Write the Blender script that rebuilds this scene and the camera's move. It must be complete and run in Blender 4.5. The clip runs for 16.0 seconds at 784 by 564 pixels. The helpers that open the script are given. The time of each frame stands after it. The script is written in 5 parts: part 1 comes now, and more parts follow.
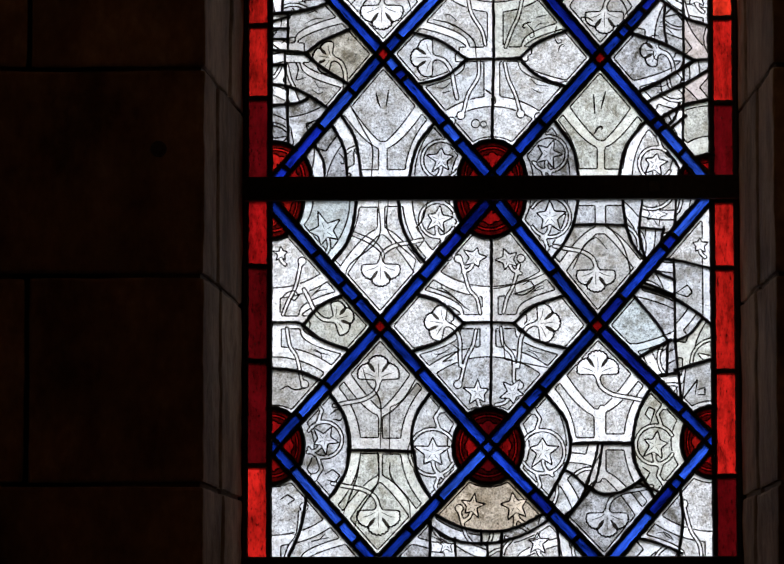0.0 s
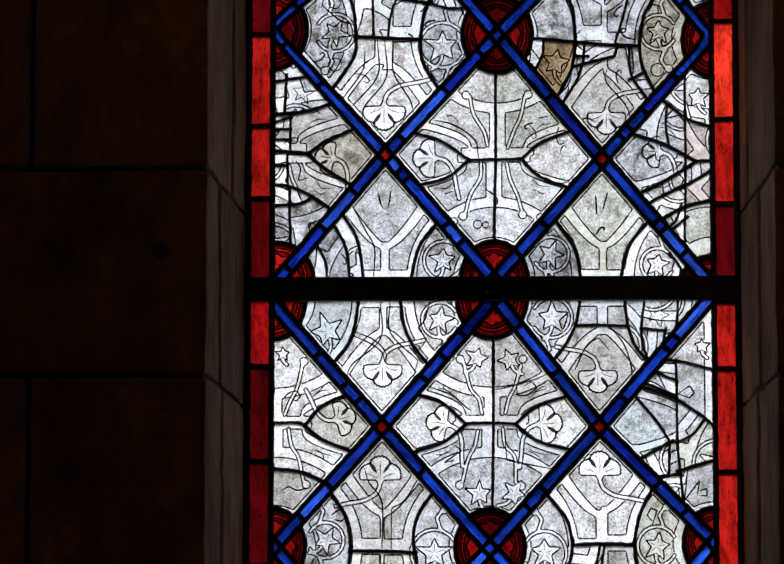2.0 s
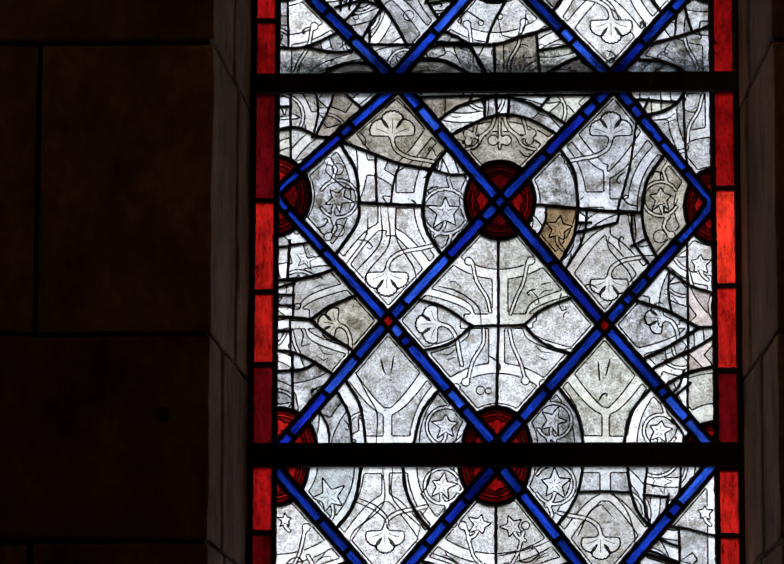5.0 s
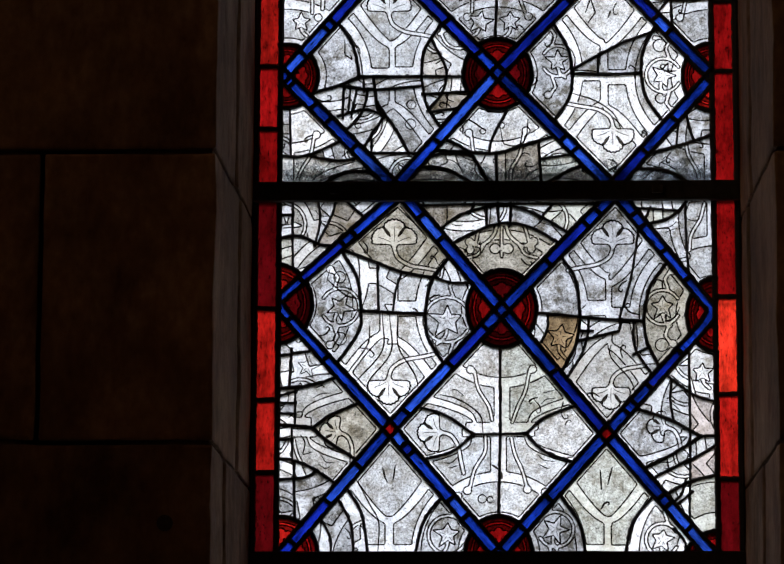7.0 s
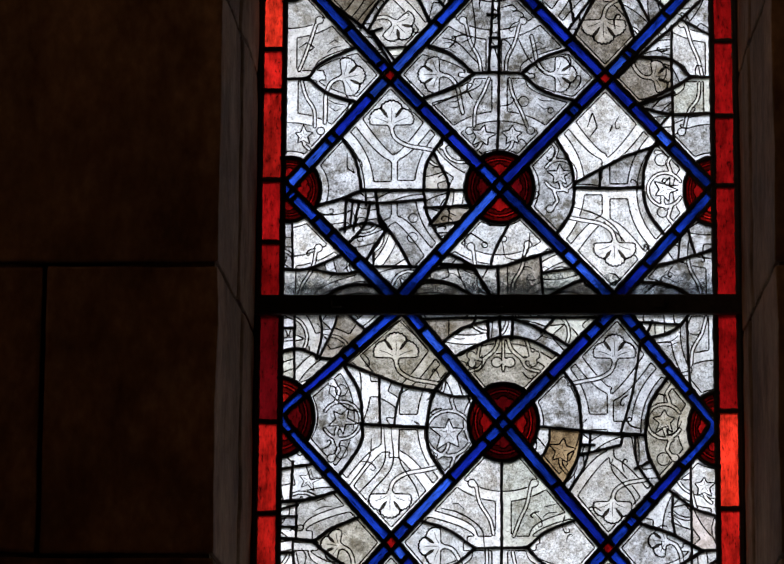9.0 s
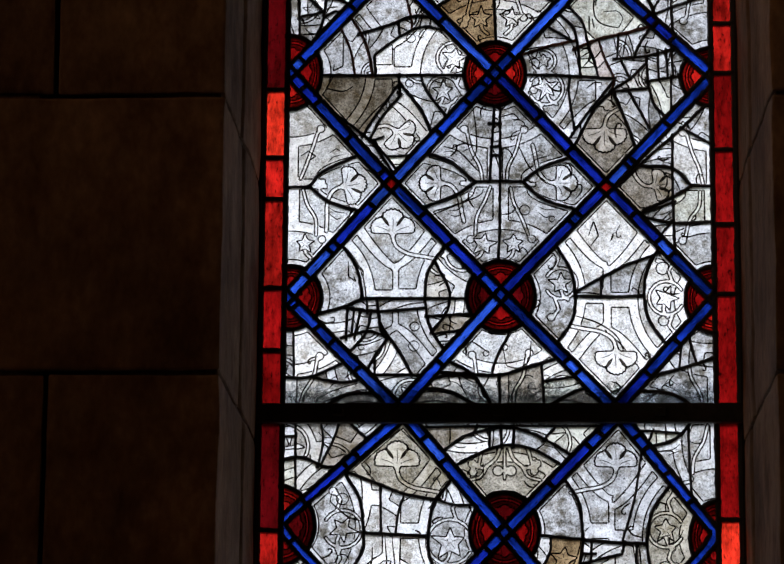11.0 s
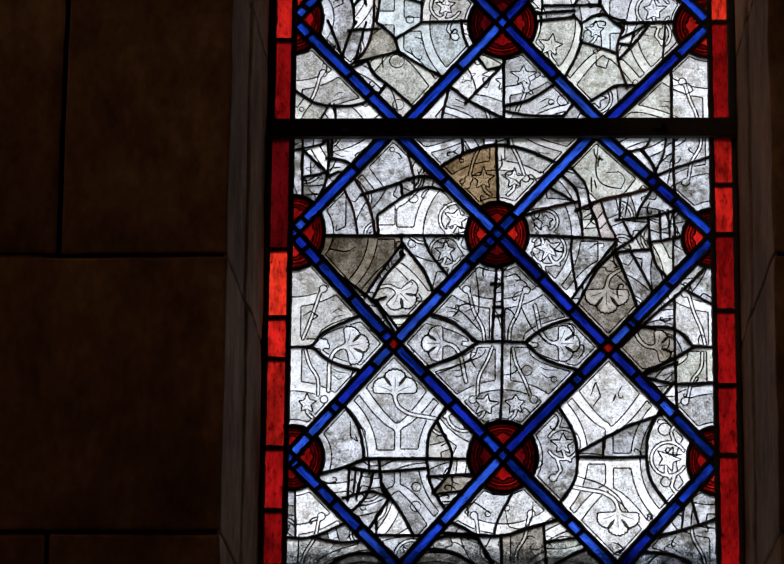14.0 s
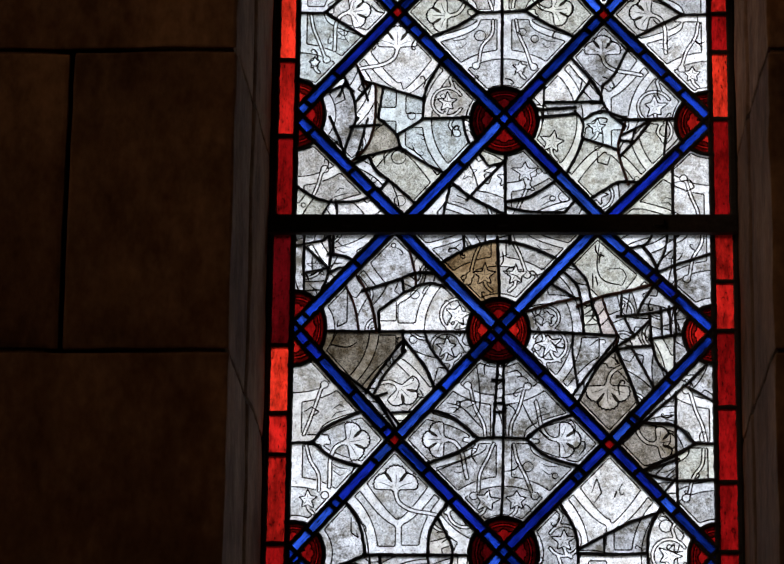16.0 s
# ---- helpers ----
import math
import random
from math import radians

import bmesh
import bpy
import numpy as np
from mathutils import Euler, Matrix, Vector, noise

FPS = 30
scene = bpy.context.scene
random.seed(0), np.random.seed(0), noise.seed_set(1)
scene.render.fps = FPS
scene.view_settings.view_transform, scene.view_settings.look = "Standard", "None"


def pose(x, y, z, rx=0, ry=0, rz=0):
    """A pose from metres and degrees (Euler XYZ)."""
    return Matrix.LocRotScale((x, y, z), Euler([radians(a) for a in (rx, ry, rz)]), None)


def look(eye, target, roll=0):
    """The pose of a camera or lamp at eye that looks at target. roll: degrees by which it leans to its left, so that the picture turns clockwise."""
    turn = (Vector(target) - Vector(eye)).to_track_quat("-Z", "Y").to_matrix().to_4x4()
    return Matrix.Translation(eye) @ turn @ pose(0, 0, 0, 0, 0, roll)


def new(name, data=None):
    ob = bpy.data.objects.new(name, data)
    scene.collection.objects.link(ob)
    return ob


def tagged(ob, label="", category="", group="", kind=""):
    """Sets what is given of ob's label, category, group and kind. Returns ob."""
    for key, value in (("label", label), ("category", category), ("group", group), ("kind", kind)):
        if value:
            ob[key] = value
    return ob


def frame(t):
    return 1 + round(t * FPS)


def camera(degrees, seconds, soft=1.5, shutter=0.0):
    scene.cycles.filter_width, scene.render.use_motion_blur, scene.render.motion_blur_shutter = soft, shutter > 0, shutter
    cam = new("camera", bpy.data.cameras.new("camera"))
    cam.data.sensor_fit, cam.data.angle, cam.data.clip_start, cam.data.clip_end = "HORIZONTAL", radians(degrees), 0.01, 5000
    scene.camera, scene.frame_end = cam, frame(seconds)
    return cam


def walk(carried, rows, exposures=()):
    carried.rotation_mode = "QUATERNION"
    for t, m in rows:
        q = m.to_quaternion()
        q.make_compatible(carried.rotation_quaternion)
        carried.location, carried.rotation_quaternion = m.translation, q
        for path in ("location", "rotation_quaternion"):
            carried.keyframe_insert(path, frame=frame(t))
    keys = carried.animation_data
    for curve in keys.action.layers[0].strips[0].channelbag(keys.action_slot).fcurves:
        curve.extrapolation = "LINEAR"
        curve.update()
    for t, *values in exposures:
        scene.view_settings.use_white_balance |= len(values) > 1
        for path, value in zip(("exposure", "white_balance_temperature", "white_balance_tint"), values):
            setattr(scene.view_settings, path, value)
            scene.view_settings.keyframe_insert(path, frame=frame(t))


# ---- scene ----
EYE, EYE_X, EYE_Y = 1.6, 0.0317, -6.0077
cam = camera(12.197, 16.0, soft=1.5)
# seconds, pitch, turn to the left, lean to the left; the camera stands and tilts upward
TILTS = [
    (0.0, 5.983, 1.852, -0.038),
    (0.5, 6.341, 1.863, -0.016),
    (1.0, 6.753, 1.872, 0.003),
    (1.5, 7.123, 1.876, 0.025),
    (2.0, 7.551, 1.883, 0.049),
    (2.5, 7.943, 1.888, 0.068),
    (3.0, 8.338, 1.898, 0.087),
    (3.5, 8.750, 1.903, 0.110),
    (4.0, 9.224, 1.913, 0.137),
    (6.5, 11.415, 1.955, 0.174),
    (7.0, 11.831, 1.966, 0.212),
    (7.5, 12.249, 1.971, 0.255),
    (8.0, 12.714, 1.980, 0.297),
    (8.5, 13.134, 1.988, 0.332),
    (9.0, 13.600, 2.003, 0.378),
    (11.5, 15.733, 2.047, 0.432),
    (12.0, 16.191, 2.061, 0.483),
    (12.5, 16.595, 2.069, 0.529),
    (13.0, 16.984, 2.082, 0.563),
    (13.5, 17.373, 2.087, 0.581),
    (14.0, 17.791, 2.093, 0.593),
    (14.5, 18.161, 2.101, 0.610),
    (15.0, 18.563, 2.113, 0.639),
    (15.5, 18.909, 2.118, 0.685),
    (16.0, 19.288, 2.132, 0.748),
]
walk(cam, [(t, pose(EYE_X, EYE_Y, EYE, 90 + pitch, 0, turn) @ pose(0, 0, 0, 0, 0, lean)) for t, pitch, turn, lean in TILTS],
     exposures=[(0.0, 0.46), (16.0, 0.46)])

# ---- light: bright overcast sky behind the glass, a fill lamp added in the dark room ----
world = bpy.data.worlds.new("overcast")
scene.world = world
world.use_nodes = True
wn = world.node_tree.nodes
sky = wn.new("ShaderNodeTexSky")
sky.sky_type, sky.sun_disc = "NISHITA", False
sky.sun_elevation, sky.sun_rotation = radians(42), radians(10)
wn["Background"].inputs["Strength"].default_value = 0.09
world.node_tree.links.new(sky.outputs[0], wn["Background"].inputs["Color"])

sun = new("sun", bpy.data.lights.new("sun", "SUN"))
sun.data.energy, sun.data.angle, sun.data.color = 4.4, radians(14), (0.94, 0.945, 0.995)
sun.matrix_world = look((0.5, 8.0, 8.0), (0, 0, 1.0))

# warm fill lamp, added in an invented high opening to light the wall
added_warm_fill = new("added_warm_fill", bpy.data.lights.new("added_warm_fill", "AREA"))
added_warm_fill.data.shape, added_warm_fill.data.size, added_warm_fill.data.size_y = "RECTANGLE", 1.0, 0.75
added_warm_fill.data.energy, added_warm_fill.data.color = 76, (1.0, 0.62, 0.35)
added_warm_fill.matrix_world = look((-5.95, -4.45, 6.95), (-0.6, -0.6, 4.0))


# ---- materials ----
def nodes_of(name):
    m = bpy.data.materials.new(name)
    m.use_nodes = True
    nt = m.node_tree
    nt.nodes.clear()
    out = nt.nodes.new("ShaderNodeOutputMaterial")
    return m, nt, out


def link(nt, a, b):
    nt.links.new(a, b)


def ramp_node(nt, fac, stops):
    r = nt.nodes.new("ShaderNodeValToRGB")
    link(nt, fac, r.inputs[0])
    while len(r.color_ramp.elements) < len(stops):
        r.color_ramp.elements.new(0.5)
    for e, (pos, v) in zip(r.color_ramp.elements, stops):
        e.position = pos
        e.color = (*v, 1) if isinstance(v, tuple) else (v, v, v, 1)
    return r.outputs[0]


def noise_node(nt, vec, scale, detail=3.0, rough=0.6):
    n = nt.nodes.new("ShaderNodeTexNoise")
    n.inputs["Scale"].default_value = scale
    n.inputs["Detail"].default_value = detail
    n.inputs["Roughness"].default_value = rough
    link(nt, vec, n.inputs["Vector"])
    return n.outputs[0]


def times(nt, a, b):
    m = nt.nodes.new("ShaderNodeMix")
    m.data_type, m.blend_type = "RGBA", "MULTIPLY"
    m.inputs[0].default_value = 1.0
    for sock, v in ((m.inputs[6], a), (m.inputs[7], b)):
        if isinstance(v, tuple):
            sock.default_value = (*v, 1)
        else:
            link(nt, v, sock)
    return m.outputs[2]


def shifted_coords(nt, stretch=(1, 1, 1), lean=0.0):
    """Object coordinates, moved by a different amount for each piece of glass or stone, with the grain leaning."""
    co = nt.nodes.new("ShaderNodeTexCoord")
    info = nt.nodes.new("ShaderNodeObjectInfo")
    mul = nt.nodes.new("ShaderNodeMath")
    mul.operation = "MULTIPLY"
    mul.inputs[1].default_value = 37.0
    link(nt, info.outputs["Random"], mul.inputs[0])
    mp = nt.nodes.new("ShaderNodeMapping")
    mp.inputs["Scale"].default_value = stretch
    turned = nt.nodes.new("ShaderNodeMapping")
    turned.inputs["Rotation"].default_value = (0, radians(lean), 0)
    link(nt, co.outputs["Object"], turned.inputs["Vector"])
    link(nt, turned.outputs[0], mp.inputs["Vector"])
    link(nt, mul.outputs[0], mp.inputs["Location"])
    return mp.outputs[0], info.outputs["Random"]


def glass_material(name, colour, low=0.72, high=1.0, patchy=0.75, pits=0.55, stretch=(1, 1, 1), dirt=(0.74, 0.71, 0.66), mottle=0.68, lean=0.0):
    """Old hand-made glass with a weathered, light-scattering skin: patches, fine grain and small pits."""
    m, nt, out = nodes_of(name)
    vec, rnd = shifted_coords(nt, stretch, lean)
    patches = ramp_node(nt, noise_node(nt, vec, 14, 3), [(0.30, patchy), (0.66, 1.0)])
    blotch = ramp_node(nt, noise_node(nt, vec, 75, 4, 0.7), [(0.34, mottle), (0.58, 1.0)])
    grain = ramp_node(nt, noise_node(nt, vec, 330, 4, 0.75), [(0.36, 0.64), (0.53, 1.0)])
    specks = ramp_node(nt, noise_node(nt, vec, 300, 1, 0.5), [(0.27, pits * 0.7), (0.35, 1.0)])
    crust = ramp_node(nt, noise_node(nt, vec, 26, 6, 0.78), [(0.39, dirt), (0.54, (1.0, 1.0, 1.0))])
    patches = times(nt, times(nt, patches, blotch), crust)
    piece = ramp_node(nt, rnd, [(0.0, low), (1.0, high)])
    c = times(nt, times(nt, times(nt, times(nt, colour, patches), grain), specks), piece)
    trans = nt.nodes.new("ShaderNodeBsdfTranslucent")
    link(nt, c, trans.inputs["Color"])
    gloss = nt.nodes.new("ShaderNodeBsdfGlossy")
    gloss.inputs["Roughness"].default_value = 0.25
    bump = nt.nodes.new("ShaderNodeBump")
    bump.inputs["Strength"].default_value, bump.inputs["Distance"].default_value = 0.4, 0.001
    link(nt, noise_node(nt, vec, 90, 3), bump.inputs["Height"])
    link(nt, bump.outputs[0], gloss.inputs["Normal"])
    mix = nt.nodes.new("ShaderNodeMixShader")
    mix.inputs[0].default_value = 0.03
    link(nt, trans.outputs[0], mix.inputs[1])
    link(nt, gloss.outputs[0], mix.inputs[2])
    link(nt, mix.outputs[0], out.inputs[0])
    return m


def clear_back():
    """The clear, unpainted body of a pane behind its weathered face."""
    m, nt, out = nodes_of("clear_glass_body")
    tr = nt.nodes.new("ShaderNodeBsdfTransparent")
    tr.inputs[0].default_value = (0.98, 0.98, 0.98, 1)
    link(nt, tr.outputs[0], out.inputs[0])
    return m


def solid(name, colour, rough=0.6, metal=0.0, scale=60, low=0.7, bump_m=0.0005, spec=0.5, stretch=(1, 1, 1), stains=None):
    m, nt, out = nodes_of(name)
    vec, rnd = shifted_coords(nt, stretch)
    fine = ramp_node(nt, noise_node(nt, vec, scale, 5, 0.65), [(0.3, low), (0.7, 1.0)])
    broad = ramp_node(nt, noise_node(nt, vec, scale / 12, 3), [(0.3, low + 0.1), (0.7, 1.0)])
    c = times(nt, times(nt, colour, fine), broad)
    c = times(nt, c, ramp_node(nt, rnd, [(0.0, 0.8), (1.0, 1.0)]))
    if stains:
        c = times(nt, c, ramp_node(nt, noise_node(nt, vec, stains, 4, 0.7), [(0.36, (0.50, 0.44, 0.38)), (0.58, (1.0, 1.0, 1.0))]))
        c = times(nt, c, ramp_node(nt, noise_node(nt, vec, stains / 3.5, 2, 0.5), [(0.38, (0.62, 0.60, 0.58)), (0.60, (1.0, 1.0, 1.0))]))
    b = nt.nodes.new("ShaderNodeBsdfPrincipled")
    link(nt, c, b.inputs["Base Color"])
    b.inputs["Roughness"].default_value, b.inputs["Metallic"].default_value = rough, metal
    b.inputs["Specular IOR Level"].default_value = spec
    bump = nt.nodes.new("ShaderNodeBump")
    bump.inputs["Strength"].default_value, bump.inputs["Distance"].default_value = 0.8, bump_m
    link(nt, noise_node(nt, vec, scale * 0.8, 6, 0.7), bump.inputs["Height"])
    link(nt, bump.outputs[0], b.inputs["Normal"])
    link(nt, b.outputs[0], out.inputs[0])
    return m


GLASS = {
    "clear": glass_material("grisaille_glass", (0.82, 0.865, 0.925), 0.80, 1.0),
    "clear_dirty": glass_material("crusted_grisaille_glass", (0.79, 0.83, 0.90), 0.74, 1.0, 0.6, 0.4, (1, 1, 1), (0.24, 0.215, 0.17)),
    "white": glass_material("bright_white_glass", (0.93, 0.96, 1.0), 0.9, 1.0, 0.9, 0.65),
    "grey": glass_material("greyed_glass", (0.68, 0.69, 0.69), 0.85, 1.0),
    "dull": glass_material("dulled_glass", (0.44, 0.41, 0.37), 0.85, 1.0, 0.6, 0.5, (1, 1, 1), (0.4, 0.36, 0.28)),
    "brown": glass_material("dirt_browned_glass", (0.24, 0.215, 0.175), 0.9, 1.0, 0.6, 0.5, (1, 1, 1), (0.35, 0.3, 0.22)),
    "amber": glass_material("amber_tinted_glass", (0.70, 0.61, 0.49), 0.9, 1.0, 0.7),
    "tan": glass_material("tan_stained_glass", (0.36, 0.26, 0.15), 0.9, 1.0, 0.7, 0.5, (1, 1, 1), (0.45, 0.4, 0.33)),
    "dusty": glass_material("dust_greyed_glass", (0.55, 0.53, 0.465), 0.9, 1.0, 0.65, 0.5, (1, 1, 1), (0.5, 0.47, 0.4)),
    "rose": glass_material("rose_tinted_glass", (0.70, 0.64, 0.63), 0.9, 1.0, 0.7),
    "greenish": glass_material("pale_green_glass", (0.72, 0.75, 0.70), 0.9, 1.0),
    "pale_blue": glass_material("pale_blue_glass", (0.70, 0.79, 0.83), 0.9, 1.0),
    "red_bright": glass_material("bright_red_glass", (0.90, 0.040, 0.018), 0.9, 1.0, 0.45, 0.35, (1, 1, 0.35), mottle=0.36),
    "red_full": glass_material("full_ruby_glass", (0.56, 0.014, 0.010), 0.8, 1.0, 0.36, 0.4, (1, 1, 0.35), mottle=0.34),
    "red_mid": glass_material("ruby_glass", (0.28, 0.0045, 0.005), 0.8, 1.0, 0.35, 0.5, (1, 1, 0.35), mottle=0.36),
    "red_deep": glass_material("deep_ruby_glass", (0.085, 0.0016, 0.003), 0.8, 1.0, 0.45, 0.6, (1, 1, 0.35), mottle=0.5),
}
# blue strips are drawn along their length: one set for strips rising to the right, one for those falling
for way, lean in (("rise", 47.0), ("fall", -47.0)):
    GLASS["blue_" + way] = glass_material("cobalt_blue_glass", (0.012, 0.056, 0.58), 0.45, 1.0, 0.3, 0.35, (0.28, 1, 1.6), (0.40, 0.42, 0.5), 0.22, lean)
    GLASS["blue_bright_" + way] = glass_material("bright_blue_glass", (0.036, 0.13, 0.86), 0.75, 1.0, 0.4, 0.35, (0.28, 1, 1.6), (0.45, 0.47, 0.55), 0.28, lean)
    GLASS["blue_deep_" + way] = glass_material("deep_blue_glass", (0.007, 0.022, 0.38), 0.6, 1.0, 0.5, 0.45, (0.28, 1, 1.6), (0.5, 0.5, 0.55), 0.25, lean)
BODY = clear_back()
LEAD = solid("weathered_lead", (0.06, 0.06, 0.065), 0.75, 0.0, 180, 0.6, 0.0004, 0.25)
RUST = solid("coppery_mending_lead", (0.30, 0.10, 0.06), 0.6, 0.0, 180, 0.5, 0.0004, 0.4)
PAINT = solid("fired_brown_black_paint", (0.022, 0.018, 0.015), 0.9, 0.0, 300, 0.7, 0.0001, 0.1)


def wash_material(name, low, high):
    """A thin stippled film of grey-brown glass paint that dims the light."""
    m, nt, out = nodes_of(name)
    vec, rnd = shifted_coords(nt)
    tone = ramp_node(nt, noise_node(nt, vec, 260, 5, 0.8), [(0.42, low), (0.55, high)])
    tone = times(nt, tone, ramp_node(nt, noise_node(nt, vec, 42, 5, 0.7), [(0.36, (0.54, 0.51, 0.46)), (0.50, (1.0, 1.0, 1.0))]))
    tone = times(nt, tone, ramp_node(nt, noise_node(nt, vec, 480, 2, 0.6), [(0.33, 0.45), (0.43, 1.0)]))
    tr = nt.nodes.new("ShaderNodeBsdfTransparent")
    link(nt, tone, tr.inputs[0])
    link(nt, tr.outputs[0], out.inputs[0])
    return m


WASHES = (wash_material("light_matt_wash", (0.62, 0.625, 0.62), (1.0, 1.0, 1.0)),
          wash_material("grey_matt_wash", (0.54, 0.54, 0.53), (0.97, 0.98, 0.99)),
          wash_material("grey_stippled_wash", (0.46, 0.455, 0.44), (0.92, 0.92, 0.92)))
TRACE = wash_material("brown_black_trace_paint", (0.006, 0.005, 0.004), (0.07, 0.06, 0.05))
BOSS_MATT = wash_material("dark_boss_matt", (0.10, 0.10, 0.10), (0.42, 0.42, 0.42))
# dimming film that paints in the shade above a bar
BAR_SHADE = wash_material("grey_grime", (0.40, 0.42, 0.44), (0.80, 0.82, 0.84))
IRON = solid("rusty_black_iron", (0.06, 0.052, 0.047), 0.8, 0.0, 120, 0.5, 0.0008, 0.2)
PUTTY = solid("dark_glazing_mortar", (0.03, 0.028, 0.026), 0.95, 0.0, 90, 0.6, 0.0015, 0.1)
STONE = solid("brown_wall_stone", (0.36, 0.215, 0.122), 0.92, 0.0, 70, 0.62, 0.002, 0.15, (1, 1, 0.6), 9)
JAMB = solid("grey_jamb_stone", (0.30, 0.27, 0.235), 0.9, 0.0, 80, 0.6, 0.002, 0.15, (3.2, 1, 0.35), 14)
MORTAR = solid("dark_mortar", (0.16, 0.10, 0.06), 0.97, 0.0, 110, 0.6, 0.002, 0.1)
PLASTER = solid("dim_room_plaster", (0.74, 0.63, 0.52), 0.95, 0.0, 12, 0.7, 0.002, 0.1)
FLAGS = solid("worn_floor_stone", (0.42, 0.37, 0.32), 0.8, 0.0, 20, 0.6, 0.002, 0.2)


# ---- mesh helpers ----
def mesh_from(name, verts, faces, materials, slots=None):
    me = bpy.data.meshes.new(name)
    me.from_pydata(verts, [], faces)
    for m in materials:
        me.materials.append(m)
    if slots is not None:
        me.polygons.foreach_set("material_index", slots)
    me.update()
    return me


def part(name, me, parent, label=""):
    ob = new(name, me)
    ob.parent = parent
    return tagged(ob, label)


def bm_mesh(name, bm, material):
    me = bpy.data.meshes.new(name)
    bmesh.ops.recalc_face_normals(bm, faces=bm.faces)
    bm.to_mesh(me)
    bm.free()
    me.materials.append(material)
    return me


def prism(outline, z0, z1, bevel=0.0):
    """A block with the given plan outline between two heights, its edges worn round."""
    bm = bmesh.new()
    low = [bm.verts.new((x, y, z0)) for x, y in outline]
    high = [bm.verts.new((x, y, z1)) for x, y in outline]
    n = len(outline)
    bm.faces.new(low[::-1])
    bm.faces.new(high)
    for i in range(n):
        bm.faces.new((low[i], low[(i + 1) % n], high[(i + 1) % n], high[i]))
    if bevel:
        bmesh.ops.bevel(bm, geom=list(bm.edges), offset=bevel, segments=2, affect="EDGES", profile=0.6)
    return bm


def weathered(bm, cuts=9):
    """Wear a stone block: its faces slightly uneven, its edges wandering and chipped."""
    bmesh.ops.subdivide_edges(bm, edges=[e for e in bm.edges if e.calc_length() > 0.05], cuts=cuts, use_grid_fill=True)
    for v in bm.verts:
        v.co += 0.0022 * noise.noise_vector(v.co * 11) + 0.0018 * noise.noise_vector(v.co * 34)
    return bm


def box_outline(x0, x1, y0, y1):
    return [(x0, y0), (x1, y0), (x1, y1), (x0, y1)]


# ---- curves in the plane of a panel, in millimetres ----
def smooth(coords, step=7.0):
    """A hand-drawn line through a few x, z pairs: smooth, but with its sharp turns kept."""
    p = np.array(coords, float).reshape(-1, 2)
    for i in range(1, len(p) - 1):
        a, b = p[i] - p[i - 1], p[i + 1] - p[i]
        if a @ b < 0.62 * np.hypot(*a) * np.hypot(*b):
            return np.vstack([smooth(p[:i + 1].ravel(), step)[:-1], smooth(p[i:].ravel(), step)])
    if len(p) == 2:
        n = max(1, int(np.hypot(*(p[1] - p[0])) / 25))
        return p[0] + (p[1] - p[0]) * np.linspace(0, 1, n + 1)[:, None]
    q = np.vstack([2 * p[0] - p[1], p, 2 * p[-1] - p[-2]])
    out = []
    for i in range(len(p) - 1):
        a, b, c, d = q[i:i + 4]
        n = max(2, int(np.hypot(*(c - b)) / step))
        for k in range(n):
            t = k / n
            out.append(0.5 * (2 * b + (c - a) * t + (2 * a - 5 * b + 4 * c - d) * t * t + (3 * b - a - 3 * c + d) * t ** 3))
    out.append(p[-1])
    return np.array(out)


def extended(p, by):
    a, b = p[0] - p[1], p[-1] - p[-2]
    return np.vstack([p[0] + a / (np.hypot(*a) + 1e-9) * by, p, p[-1] + b / (np.hypot(*b) + 1e-9) * by])


def normals_of(p):
    d = np.gradient(p, axis=0) if len(p) > 2 else np.repeat(p[1:] - p[:1], 2, axis=0)
    d /= np.hypot(d[:, 0], d[:, 1])[:, None] + 1e-9
    return np.stack([-d[:, 1], d[:, 0]], 1)


def runs(p, keep):
    """The stretches of a line for which keep holds."""
    out, run = [], []
    for q, k in zip(p, keep):
        if k:
            run.append(q)
        elif run:
            out.append(np.array(run))
            run = []
    if run:
        out.append(np.array(run))
    return [r for r in out if len(r) > 1]


